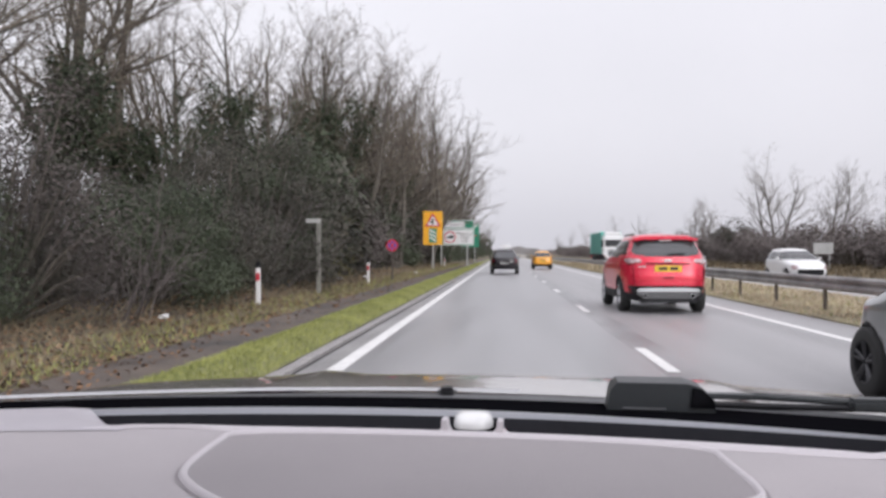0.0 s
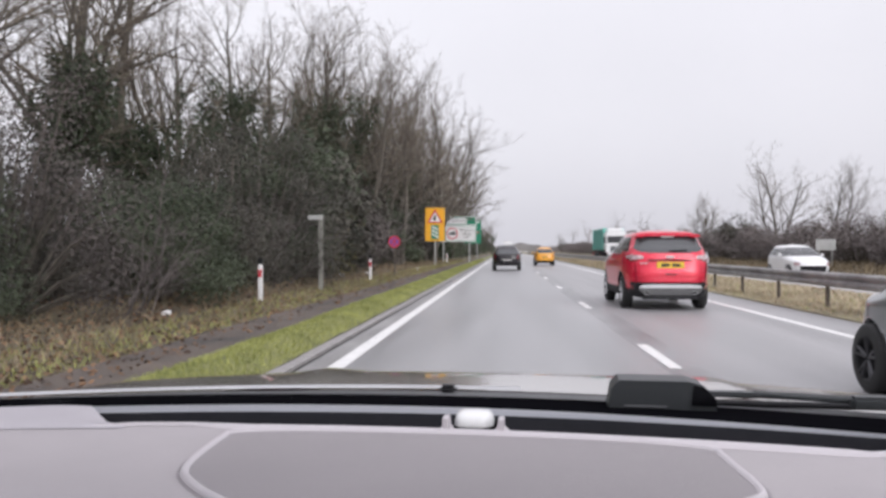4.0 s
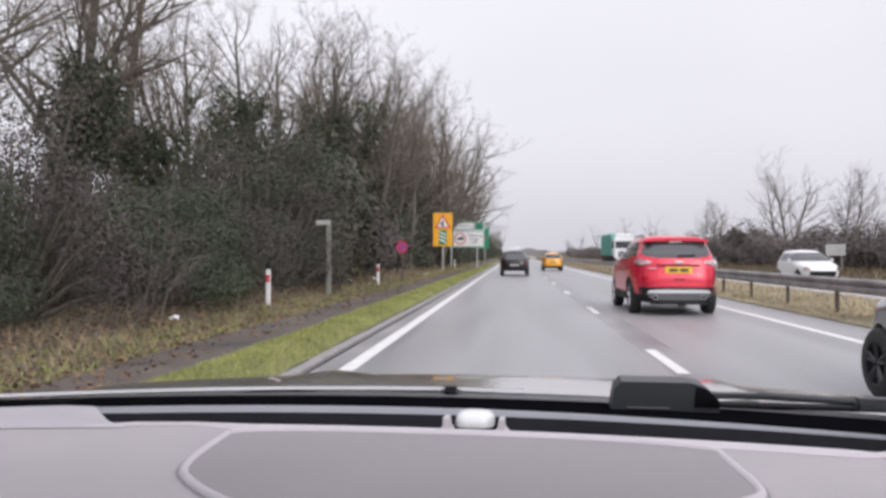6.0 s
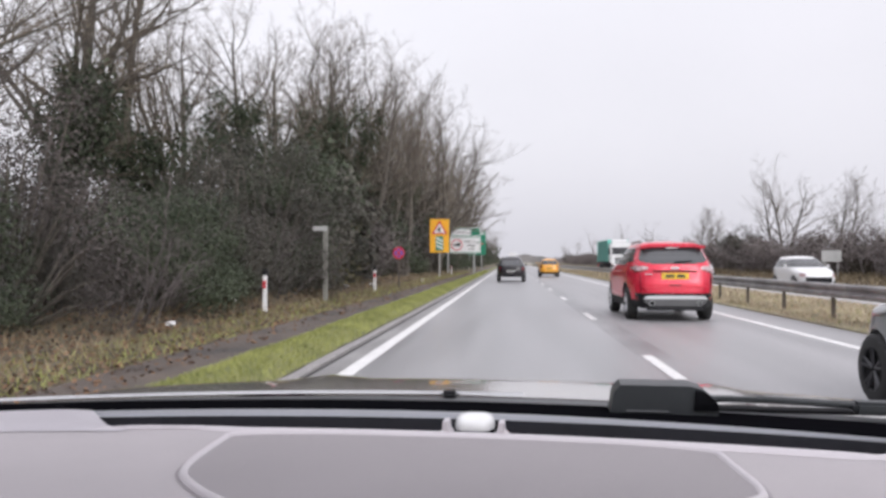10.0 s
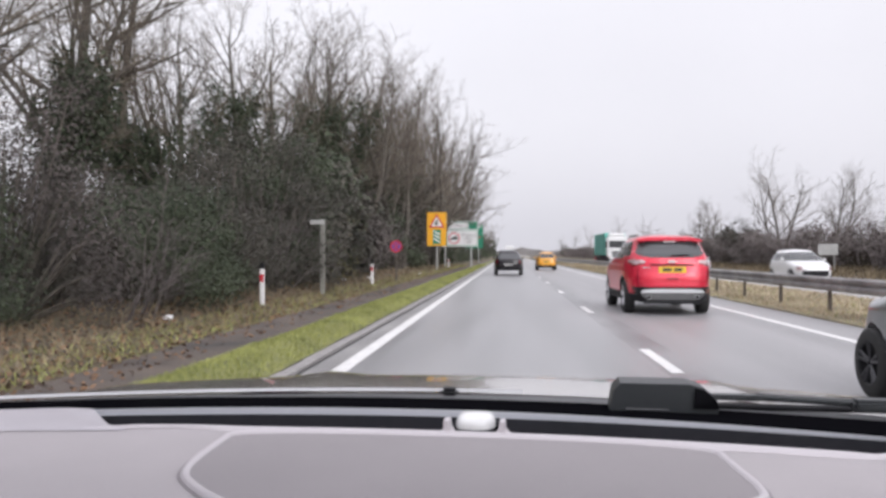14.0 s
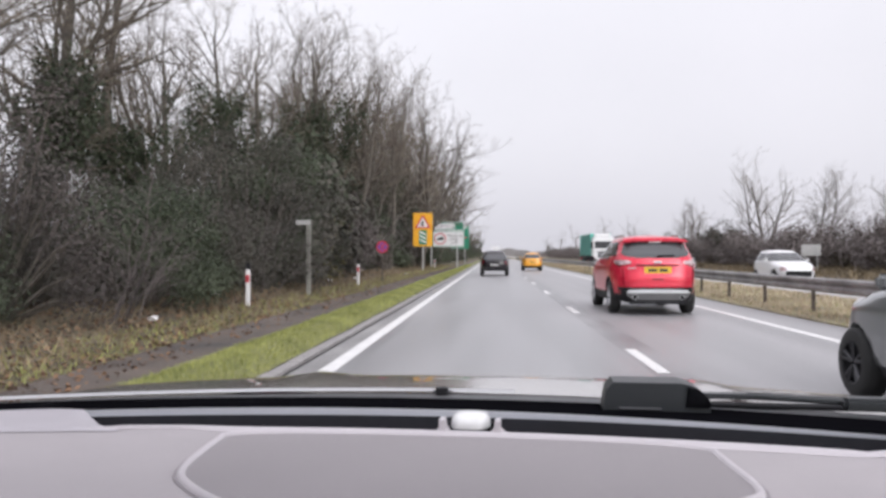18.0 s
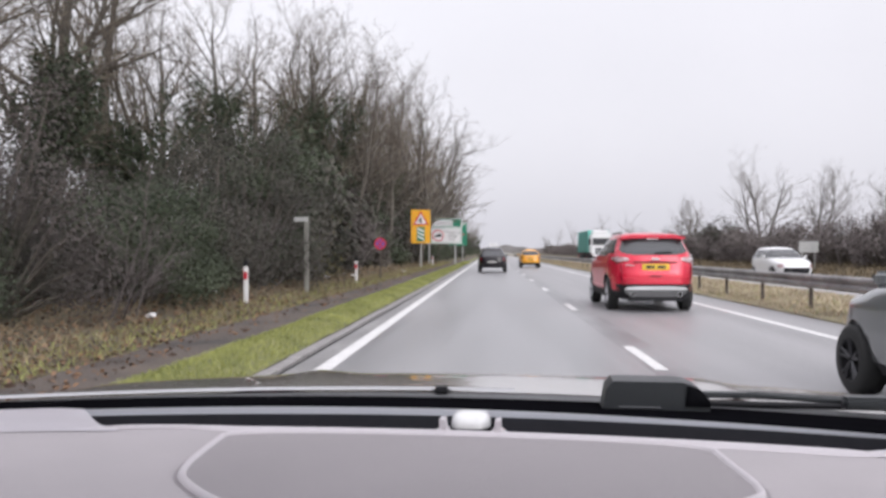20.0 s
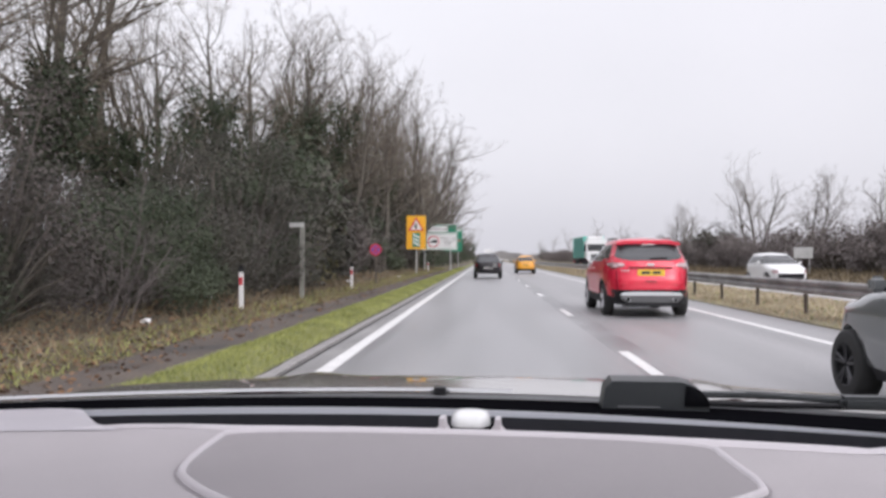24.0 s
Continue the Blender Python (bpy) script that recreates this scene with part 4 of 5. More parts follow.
CROSSOVER = [(0.36, 0.16, 4.1, 0.82), (0.46, 0.03, 4.2, 0.87), (0.64, 0.0, 4.24, 0.89), (0.80, 0.04, 4.2, 0.895), (0.92, 0.09, 3.7, 0.87), (1.0, 0.15, 3.2, 0.83), (1.15, 0.30, 2.85, 0.735), (1.30, 0.48, 2.5, 0.64), (1.40, 0.66, 2.2, 0.56), (1.455, 0.85, 2.0, 0.46), (1.48, 1.1, 1.75, 0.3)]
hatch("black_hatchback", "black hatchback driving ahead in the nearside lane", M_BLACKCAR, pose(0.1, 50, 0), rim=M_DARKALLOY, table=CROSSOVER, z_scale=1.06)
ROUND = [(0.24, 0.12, 3.4, 0.72), (0.40, 0.02, 3.52, 0.79), (0.62, 0.0, 3.55, 0.81), (0.80, 0.05, 3.45, 0.815), (0.92, 0.09, 3.1, 0.80), (1.0, 0.13, 2.85, 0.78), (1.2, 0.25, 2.5, 0.685), (1.34, 0.38, 2.2, 0.59), (1.43, 0.53, 1.9, 0.48), (1.475, 0.75, 1.65, 0.36), (1.49, 0.95, 1.45, 0.22)]
yc = hatch("yellow_city_car", "small rounded orange-yellow city car in the overtaking lane", M_YELLOW, pose(3.2, 66, 0), table=ROUND)
hatch("white_car", "white saloon coming towards us on the opposite carriageway", M_WHITE, pose(13.2, 40, 0, 0, 0, 180), plate=False)
hatch("silver_car", "silver car coming towards us on the opposite carriageway", M_SILVER, pose(13.0, 60, 0, 0, 0, 180), plate=False)
hatch("pale_car", "pale car far off on the opposite carriageway", M_WHITE, pose(13.3, 105, 0, 0, 0, 180), plate=False)
hatch("dark_car", "small dark car far ahead in the nearside lane", M_BLACKCAR, pose(0.6, 105, 0))

MINI = [(0.24, 0.16, 3.72, 0.78), (0.38, 0.03, 3.82, 0.84), (0.60, 0.0, 3.86, 0.86), (0.80, 0.05, 3.78, 0.865), (0.94, 0.08, 3.35, 0.845), (1.0, 0.11, 2.95, 0.82), (1.2, 0.22, 2.72, 0.76), (1.36, 0.30, 2.45, 0.70), (1.41, 0.4, 2.25, 0.64), (1.43, 0.8, 1.8, 0.4)]
mini = hatch("grey_hatchback", "grey two-tone small hatchback with black rims overtaking", M_GREYCAR, pose(4.05, 4.25, 0), table=MINI, rim=M_DARKALLOY)
part("door_handle", box(-0.90, -0.86, 1.9, 2.1, 0.86, 0.89, 0.01, 2), M_CLAD, mini)
for sx in (-1, 1):
    v, f = lathe([(0.0, 0.10), (0.03, 0.105), (0.05, 0.08), (0.055, 0.001)], 24, "z")
    hl = part("headlamp_ring", mesh("headlamp_ring", v, f, M_CHROME, True), M_CHROME, mini)
    hl.matrix_basis = pose(sx * 0.58, 3.62, 0.76, -75, 0, 0)


def artic(name, label, body, m, cab=M_WHITE):
    t = thing(name, label, "lorry", m)
    bm = bmesh.new()
    n = 48
    for sx in (-1, 1):
        for i in range(n):
            y0 = 12.0 * i / n
            d = 0.03 if i % 2 else 0.0
            q = [bm.verts.new((sx * (1.24 - d), y0, 1.25)), bm.verts.new((sx * (1.24 - d), y0 + 12 / n, 1.25)), bm.verts.new((sx * (1.24 - d), y0 + 12 / n, 4.0)), bm.verts.new((sx * (1.24 - d), y0, 4.0))]
            bm.faces.new(q if sx > 0 else q[::-1])
    part("container_side", bm, body, t)
    part("container_core", box(-1.2, 1.2, 0.0, 12.0, 1.25, 4.0), body, t)
    for sx in (-1, 1):
        part("corner_post", box(sx * 1.22 - 0.06, sx * 1.22 + 0.06, -0.05, 0.1, 1.2, 4.05, 0.01, 1), body, t)
        part("corner_post", box(sx * 1.22 - 0.06, sx * 1.22 + 0.06, 11.9, 12.05, 1.2, 4.05, 0.01, 1), body, t)
        part("door", box(min(0.01 * sx, 1.15 * sx), max(0.01 * sx, 1.15 * sx), -0.04, 0.0, 1.3, 3.95, 0.01, 1), body, t)
        for k in (0.35, 0.8):
            part("lock_rod", rod((sx * k, -0.07, 1.3), (sx * k, -0.07, 3.95), 0.025, 6), M_STEEL, t)
        part("tail_lamp", box(sx * 0.95 - 0.2, sx * 0.95 + 0.2, -0.08, -0.02, 0.75, 0.9, 0.02, 1), M_LAMP, t)
    part("chassis", box(-0.5, 0.5, 0.0, 14.3, 0.85, 1.25), M_CLAD, t)
    part("rear_bar", box(-1.2, 1.2, -0.05, 0.05, 0.5, 1.0, 0.02, 1), M_SIGNR, t)
    cb = part("cab", box(-1.23, 1.23, 12.6, 14.6, 0.6, 3.5, 0.14, 3), cab, t)
    part("air_deflector", box(-1.1, 1.1, 12.7, 14.2, 3.45, 3.95, 0.2, 3), cab, t)
    part("windscreen", box(-1.08, 1.08, 14.55, 14.62, 2.1, 3.0, 0.03, 2), M_GLASS, t)
    part("grille", box(-0.7, 0.7, 14.57, 14.63, 0.95, 1.75, 0.03, 1), M_CLAD, t)
    for k in range(5):
        part("grille_slat", box(-0.68, 0.68, 14.6, 14.66, 1.02 + k * 0.15, 1.07 + k * 0.15, 0.01, 1), M_CHROME, t)
    for sx in (-1, 1):
        part("headlamp", box(sx * 0.95 - 0.18, sx * 0.95 + 0.18, 14.55, 14.64, 0.75, 1.0, 0.04, 2), M_LAMPW, t)
        part("side_window", box(sx * 1.235 - 0.006, sx * 1.235 + 0.006, 13.5, 14.35, 2.1, 2.9, 0.003, 1), M_GLASS, t)
        part("wing_mirror", box(sx * 1.4 - 0.1, sx * 1.4 + 0.1, 14.3, 14.4, 2.1, 2.9, 0.03, 2), M_CLAD, t)
        for ya in (1.6, 2.9, 4.2, 11.2, 13.8):
            v, f = lathe([(-0.18, 0.3), (-0.18, 0.46), (-0.14, 0.5), (0.14, 0.5), (0.18, 0.46), (0.18, 0.28), (0.05, 0.2), (0.05, 0.001)], 20)
            wh = part("wheel", mesh("wheel", [(sx * a, b, c) for a, b, c in v], f, M_TYRE, True), M_TYRE, t)
            wh.location = (sx * 1.05, ya, 0.5)
    return t


artic("container_lorry", "articulated lorry with teal container and white cab, oncoming", M_TEAL, pose(13.6, 116, 0, 0, 0, 180))
artic("box_lorry", "white box lorry with red rear bar far ahead", M_WHITE, pose(0.9, 250, 0))


# ---- signs and posts ----
def text(name, body, size, x, y, z, material, parent, width=None):
    cu = bpy.data.curves.new(name, "FONT")
    cu.body, cu.size, cu.align_x, cu.align_y, cu.extrude = body, size, "CENTER", "CENTER", 0.002
    tmp = bpy.data.objects.new("tmp", cu)
    scene.collection.objects.link(tmp)
    me = bpy.data.meshes.new_from_object(tmp.evaluated_get(bpy.context.evaluated_depsgraph_get()))
    bpy.data.objects.remove(tmp)
    me.materials.clear()
    me.materials.append(material)
    ob = part(name, me, material, parent)
    ob.matrix_basis = pose(x, y, z, 90, 0, 0)
    return ob


def rect(x0, x1, z0, z1):
    return [(x0, z0), (x1, z0), (x1, z1), (x0, z1)]


def yellow_sign(x, y):
    s = thing("warning_sign", "yellow junction warning sign above a green-white count-down marker", "road sign", pose(x, y, bank(x, y)))
    part("post", rod((0, 0.05, -0.3), (0, 0.05, 4.0), 0.05, 12), M_POLE, s, "grey steel post")
    b = part("board", box(-0.69, 0.69, -0.02, 0.02, 1.75, 4.15, 0.015, 2), M_SIGNY, s, "yellow backing board")
    part("red_triangle", prism([(-0.58, 3.05), (0.58, 3.05), (0, 4.05)], -0.028, -0.02), M_SIGNR, b)
    part("white_triangle", prism([(-0.40, 3.15), (0.40, 3.15), (0, 3.85)], -0.033, -0.028), M_SIGNW, b)
    part("symbol_stem", prism(rect(-0.06, 0.06, 3.2, 3.6), -0.037, -0.033), M_INK, b)
    part("symbol_branch", prism([(-0.2, 3.32), (-0.06, 3.32), (-0.06, 3.40), (-0.2, 3.44)], -0.037, -0.033), M_INK, b)
    part("marker_panel", prism(rect(-0.28, 0.28, 1.88, 2.92), -0.028, -0.02), M_SIGNG, b)
    for k in range(3):
        z = 2.06 + 0.27 * k
        part("marker_bar", prism([(-0.24, z + 0.14), (0.24, z - 0.1), (0.24, z + 0.03), (-0.24, z + 0.27)], -0.033, -0.028), M_SIGNW, b)
    return s


def direction_sign(x, y):
    s = thing("direction_sign", "green direction sign with white panel banning lorries, on two posts", "road sign", pose(x, y, bank(x, y) - 0.05))
    for px in (-1.15, 1.15):
        part("post", rod((px, 0.06, -0.3), (px, 0.06, 4.1), 0.07, 12), M_POLE, s, "grey steel post")
    b = part("board", box(-1.75, 1.75, -0.02, 0.02, 1.95, 3.42, 0.015, 2), M_SIGNW, s, "green board with white rim")
    part("green_panel", prism(rect(-1.70, 1.70, 2.0, 3.37), -0.026, -0.02), M_SIGNG, b)
    part("white_panel", prism(rect(-0.96, 1.66, 2.05, 3.32), -0.032, -0.026), M_SIGNW, b)
    part("red_ring", prism(disc(-0.373, 2.69, 0.52), -0.037, -0.032), M_SIGNR, b)
    part("white_disc", prism(disc(-0.373, 2.69, 0.42), -0.042, -0.037), M_SIGNW, b)
    part("lorry_symbol", prism([(-0.69, 2.57), (-0.06, 2.57), (-0.06, 2.85), (-0.37, 2.85), (-0.37, 2.78), (-0.52, 2.78), (-0.60, 2.68), (-0.69, 2.68)], -0.046, -0.042), M_INK, b)
    part("arrow", prism([(-1.62, 2.69), (-1.42, 2.84), (-1.42, 2.73), (-1.05, 2.73), (-1.05, 2.65), (-1.42, 2.65), (-1.42, 2.54)], -0.032, -0.026), M_SIGNW, b)
    for i, w in enumerate(("Wittering", "village", "only")):
        text("lettering", w, 0.34, 0.90, -0.034, 2.98 - 0.31 * i, M_INK, b)
    u = part("upper_board", box(-1.25, 1.75, -0.02, 0.02, 3.43, 4.2, 0.015, 2), M_SIGNW, s, "green name board with white rim")
    part("green_panel", prism(rect(-1.20, 1.70, 3.48, 4.15), -0.026, -0.02), M_SIGNG, u)
    part("white_panel", prism(rect(-1.14, 0.92, 3.55, 4.06), -0.032, -0.026), M_SIGNW, u)
    text("lettering", "RAF Wittering", 0.33, -0.11, -0.034, 3.80, M_INK, u)
    return s


def map_sign(x, y):
    s = thing("map_sign", "green junction map sign with pale cross and red side road", "road sign", pose(x, y, bank(x, y) - 0.05))
    for px in (-0.9, 0.9):
        part("post", rod((px, 0.06, -0.3), (px, 0.06, 5.4), 0.07, 12), M_POLE, s, "grey steel post")
    b = part("board", box(-1.5, 1.5, -0.02, 0.02, 2.1, 5.5, 0.015, 2), M_SIGNG, s)
    part("route_stem", prism(rect(-0.12, 0.12, 2.3, 4.9), -0.028, -0.02), M_SIGNW, b)
    part("side_road", prism(rect(-1.1, -0.12, 3.65, 3.8), -0.028, -0.02), M_SIGNW, b)
    part("red_side_road", prism(rect(0.12, 1.2, 3.65, 3.8), -0.028, -0.02), M_SIGNR, b)
    for x0, x1 in ((-1.3, 0.35), (0.55, 1.25)):
        part("bar", prism(rect(x0, x1, 5.08, 5.3), -0.028, -0.02), M_SIGNW, b)
    part("rim", prism(rect(-1.5, 1.5, 5.44, 5.5), -0.026, -0.02), M_SIGNW, b)
    r = part("ban_plate", prism(disc(-1.75, 3.85, 0.62), -0.06, -0.03), M_SIGNR, s, "round red-rimmed lorry ban plate")
    part("white_disc", prism(disc(-1.75, 3.85, 0.48), -0.066, -0.06), M_SIGNW, r)
    part("lorry_symbol", prism([(-2.1, 3.7), (-1.4, 3.7), (-1.4, 4.0), (-1.75, 4.0), (-1.75, 3.93), (-1.95, 3.93), (-2.1, 3.82)], -0.071, -0.066), M_INK, r)
    part("bracket", rod((-1.9, 0.0, 3.85), (0.9, 0.0, 3.85), 0.03, 8), M_POLE, s)
    w = part("white_plate", box(-3.0, -1.53, -0.06, -0.03, 2.25, 3.05, 0.01, 1), M_SIGNW, s, "white plate with dark lines of lettering")
    for z in (2.78, 2.45):
        part("bar", prism(rect(-2.8, -1.75, z - 0.07, z + 0.07), -0.066, -0.06), M_INK, w)
    part("post", rod((-2.25, 0.02, -0.3), (-2.25, 0.02, 3.0), 0.06, 12), M_POLE, s, "grey steel post")
    return s


def roundel(x, y):
    s = thing("no_stopping_sign", "small round blue-violet no-stopping sign with red rim", "road sign", pose(x, y, bank(x, y)))
    part("post", rod((0, 0.04, -0.3), (0, 0.04, 1.75), 0.035, 10), M_POST, s)
    part("rim", prism(disc(0, 1.5, 0.25), -0.012, 0.0), M_SIGNR, s)
    part("face", prism(disc(0, 1.5, 0.19), -0.017, -0.012), M_SIGNB, s)
    for k in (-1, 1):
        part("stripe", prism([(-0.15 * k, 1.33), (-0.11 * k, 1.30), (0.15 * k, 1.67), (0.11 * k, 1.70)], -0.021, -0.017), M_SIGNR, s)
    return s


def marker_post(x, y):
    s = thing("marker_post", "white plastic verge marker post with dark band", "marker post", pose(x, y, bank(x, y)), "verge marker posts")
    part("stem", box(-0.05, 0.05, -0.03, 0.03, -0.2, 0.78, 0.02, 2), M_SIGNW, s)
    part("reflector", box(-0.04, 0.04, -0.036, -0.03, 0.5, 0.66, 0.004, 1), M_SIGNR, s)
    part("cap", box(-0.055, 0.055, -0.035, 0.035, 0.78, 0.92, 0.02, 2), M_CLAD, s)
    return s


direction_sign(-4.3, 72)
yellow_sign(-5.0, 58)
map_sign(-4.95, 118)
roundel(-4.65, 34)
for x, y in ((-5.2, 17), (-5.0, 30), (-5.0, 70)):
    marker_post(x, y)
fp = thing("footpath_post", "grey wooden footpath post with a small pale finger", "signpost", pose(-5.15, 22.5, bank(-5.15, 22.5)))
part("post", box(-0.06, 0.06, -0.06, 0.06, -0.3, 2.1, 0.015, 2), M_POSTWOOD, fp)
part("finger", box(-0.35, 0.06, -0.08, -0.06, 1.95, 2.08, 0.008, 1), M_POLE, fp)
bs = thing("small_board_sign", "pale blank back of a small sign board on two posts", "road sign", pose(19.8, 52, bank(19.8, 52)))
part("board", box(-0.6, 0.6, -0.02, 0.02, 1.15, 1.85, 0.012, 2), M_POLE, bs)
for px in (-0.38, 0.38):
    part("post", rod((px, 0.05, -0.3), (px, 0.05, 1.75), 0.035, 10), M_POLE, bs)
pr = random.Random(5)
for i in range(5):
    x, y = pr.uniform(-6.6, -4.9), 12 + 8 * i + pr.uniform(-2, 2)
    bm = bmesh.new()
    bmesh.ops.create_icosphere(bm, subdivisions=2, radius=0.09)
    for v in bm.verts:
        v.co *= 0.7 + 0.6 * pr.random()
        v.co.z = v.co.z * 0.5
    lit = thing("litter", "crumpled scrap of white litter in the verge", "litter", pose(x, y, bank(x, y) + 0.05), "scraps of litter")
    part("scrap", bm, M_SIGNW, lit)


# ---- the car that carries the view ----
EGO_SIZE = 0.85
EYE = Vector((0, 0, 1.27))
EGO = Matrix.Translation(EYE) @ Matrix.Scale(EGO_SIZE, 4) @ Matrix.Translation(-EYE) @ pose(-0.05, 0, 0, 0, 0, -4) @ Matrix.Translation((-0.09, 0, 0))
ego = thing("carrying_car", "grey-beige dashboard, windscreen and bonnet of the car", "car", EGO)


def lip(x):
    return 1.222 - 0.157 * x * x - 0.012 * x


def slot_far(x):
    return 1.426 - 0.20 * x * x - 0.014 * x


def ledge_far(x):
    return 1.463 - 0.235 * x * x - 0.042 * x


def frit_far(x):
    return 1.64 - 0.20 * x * x - 0.018 * x


def bonnet_rear(x):
    return 1.773 - 0.225 * x * x


XS = [-1.0 + 2.0 * i / 48 for i in range(49)]


def band(name, lo, hi, zlo, zhi, material, label, xs=XS, steps=4, bulge=0.0, parent=None):
    verts, faces = [], []
    for x in xs:
        for k in range(steps + 1):
            q = k / steps
            verts.append((x, lo(x) + (hi(x) - lo(x)) * q, zlo + (zhi - zlo) * q + bulge * math.sin(math.pi * q)))
    w = steps + 1
    for i in range(len(xs) - 1):
        for k in range(steps):
            faces.append((i * w + k, (i + 1) * w + k, (i + 1) * w + k + 1, i * w + k + 1))
    return part(name, mesh(name, verts, faces, material, True), material, parent or ego, label)


def pad_z(x, y):
    return 1.0 - 0.10 * max(0, 0.75 - y) ** 2 


pad_v, pad_f = [], []
for x in XS:
    for k in range(25):
        y = 0.38 + (lip(x) + 0.004 - 0.38) * k / 24
        pad_v.append((x, y, pad_z(x, y)))
for i in range(len(XS) - 1):
    for k in range(24):
        pad_f.append((i * 25 + k, (i + 1) * 25 + k, (i + 1) * 25 + k + 1, i * 25 + k + 1))
dash = part("dashboard_pad", mesh("dashboard_pad", pad_v, pad_f, M_DASH, True), M_DASH, ego, "pale warm-grey grained dashboard top")
part("dashboard_face", box(-1.0, 1.0, 0.30, 0.40, 0.45, 0.985, 0.03, 3), M_DASH, ego)

# the raised centre panel with a pale bevelled rim
OUT = [(-0.36, 1.20), (-0.352, 1.08), (-0.336, 0.955), (-0.30, 0.90), (-0.235, 0.835), (-0.15, 0.78), (0.15, 0.78), (0.25, 0.83), (0.345, 0.915), (0.372, 0.95), (0.358, 1.07), (0.347, 1.20)]


def rounded(pts, times=3):
    """Corners cut again and again, so that the closed outline runs smooth."""
    for _ in range(times):
        out = []
        for p, q in zip(pts, pts[1:] + pts[:1]):
            out += [(p[0] * 0.75 + q[0] * 0.25, p[1] * 0.75 + q[1] * 0.25), (p[0] * 0.25 + q[0] * 0.75, p[1] * 0.25 + q[1] * 0.75)]
        pts = out
    return pts


def inset(pts, d):
    """A closed outline moved inwards by d."""
    out = []
    for p, q, r in zip(pts[-1:] + pts[:-1], pts, pts[1:] + pts[:1]):
        t = Vector((r[0] - p[0], r[1] - p[1])).normalized()
        out.append((q[0] - t.y * d, q[1] + t.x * d))
    return out


OUT = rounded(OUT)
k = len(OUT)
steps = [(-0.007, 0.9985), (0.0, 0.9975), (0.002, 1.004), (0.005, 1.0075), (0.009, 1.0065), (0.012, 1.0025)]
rv = [(x, y, z) for d, z in steps for x, y in inset(OUT, d)]
rf = [(r * k + i, r * k + (i + 1) % k, (r + 1) * k + (i + 1) % k, (r + 1) * k + i) for r in range(1, len(steps) - 1) for i in range(k)]
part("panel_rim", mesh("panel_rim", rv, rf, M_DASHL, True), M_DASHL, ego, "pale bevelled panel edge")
# flat darker strip that paints the shade outside the raised rim
gr = [(x, y, 1.0012) for x, y in inset(OUT, -0.003)] + [(x, y, 1.0008) for x, y in inset(OUT, 0.001)]
part("panel_groove", mesh("panel_groove", gr, [(i, (i + 1) % k, k + (i + 1) % k, k + i) for i in range(k)], M_DASHP), M_DASHP, ego, "narrow darker strip round the panel, painted shade of the rim")
part("centre_panel", mesh("centre_panel", [(x, y, 1.003) for x, y in inset(OUT, 0.0105)], [tuple(range(k))], M_DASHP), M_DASHP, ego, "darker perforated centre panel")

lv, lf = [], []
LX = [-0.62 + 1.24 * i / 64 for i in range(65)]
for x in LX:
    near = 0.003 + 0.027 * min(1, max(0, (x + 0.43) / 0.1)) * min(1, max(0, (0.62 - x) / 0.1))
    rise = min(1, (0.62 - abs(x)) / 0.10)
    for i in range(8):
        g = i / 7
        lv.append((x, lip(x) - near + (near + 0.005) * g, 1.0004 + rise * (0.0015 * g + 0.005 * math.sin(math.pi * g))))
for i in range(64):
    for j in range(7):
        lf.append((i * 8 + j, i * 8 + 8 + j, i * 8 + 9 + j, i * 8 + 1 + j))
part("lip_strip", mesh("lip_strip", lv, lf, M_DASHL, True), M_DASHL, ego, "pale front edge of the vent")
band("vent_floor", lambda x: lip(x) + 0.004, slot_far, 0.958, 0.956, M_VENT, "dark grey defroster vent")
band("vent_front_wall", lambda x: lip(x) + 0.0035, lambda x: lip(x) + 0.005, 0.9995, 0.958, M_VENT, "", [-0.6 + 0.05 * i for i in range(25)], steps=1)
band("ledge_front", lambda x: slot_far(x) - 0.003, slot_far, 0.956, 0.984, M_VENT, "", steps=1)
band("rear_ledge", slot_far, ledge_far, 0.984, 0.989, mat("ledge_grey", (0.21, 0.215, 0.235), 0.38, var=0.1, bump=0.1, bscale=300), "blue-grey ledge behind the vent", bulge=0.003)


def ease(q):
    q = min(1, max(0, q))
    return q * q * (3 - 2 * q)


def vent_end(sx):
    """The pad that rounds over the end of the vent up to the windscreen, sky sheen in its pale colour."""
    xs = [sx * (0.53 + 0.49 * i / 60) for i in range(61)]
    verts, faces, w = [], [], 11
    for x in xs:
        q = min(1, (abs(x) - 0.53) / 0.17) ** 0.9
        top = lip(x) + 0.005 + (slot_far(x) - lip(x)) * q + (ledge_far(x) + 0.002 - slot_far(x)) * ease((abs(x) - 0.62) / 0.16)
        for k in range(w):
            g = k / (w - 1)
            edge = (1 - q) * max(0, g - 0.5) ** 2 * 0.12
            verts.append((x, lip(x) - 0.02 + (top - lip(x) + 0.02) * g, 1.0012 + 0.004 * math.sin(math.pi * min(1, g * 1.2)) * q - 0.009 * g * q - edge))
    for i in range(len(xs) - 1):
        for k in range(w - 1):
            f = (i * w + k, (i + 1) * w + k, (i + 1) * w + k + 1, i * w + k + 1)
            faces.append(f if sx > 0 else f[::-1])
    part("vent_end", mesh("vent_end", verts, faces, M_DASH_SHEEN, True), M_DASH_SHEEN, ego, "smooth end of the vent, sky sheen in its pale colour")


vent_end(-1)
vent_end(1)
band("frit", lambda x: ledge_far(x) - 0.002, frit_far, 0.986, 0.978, M_FRIT, "black band at the foot of the windscreen")
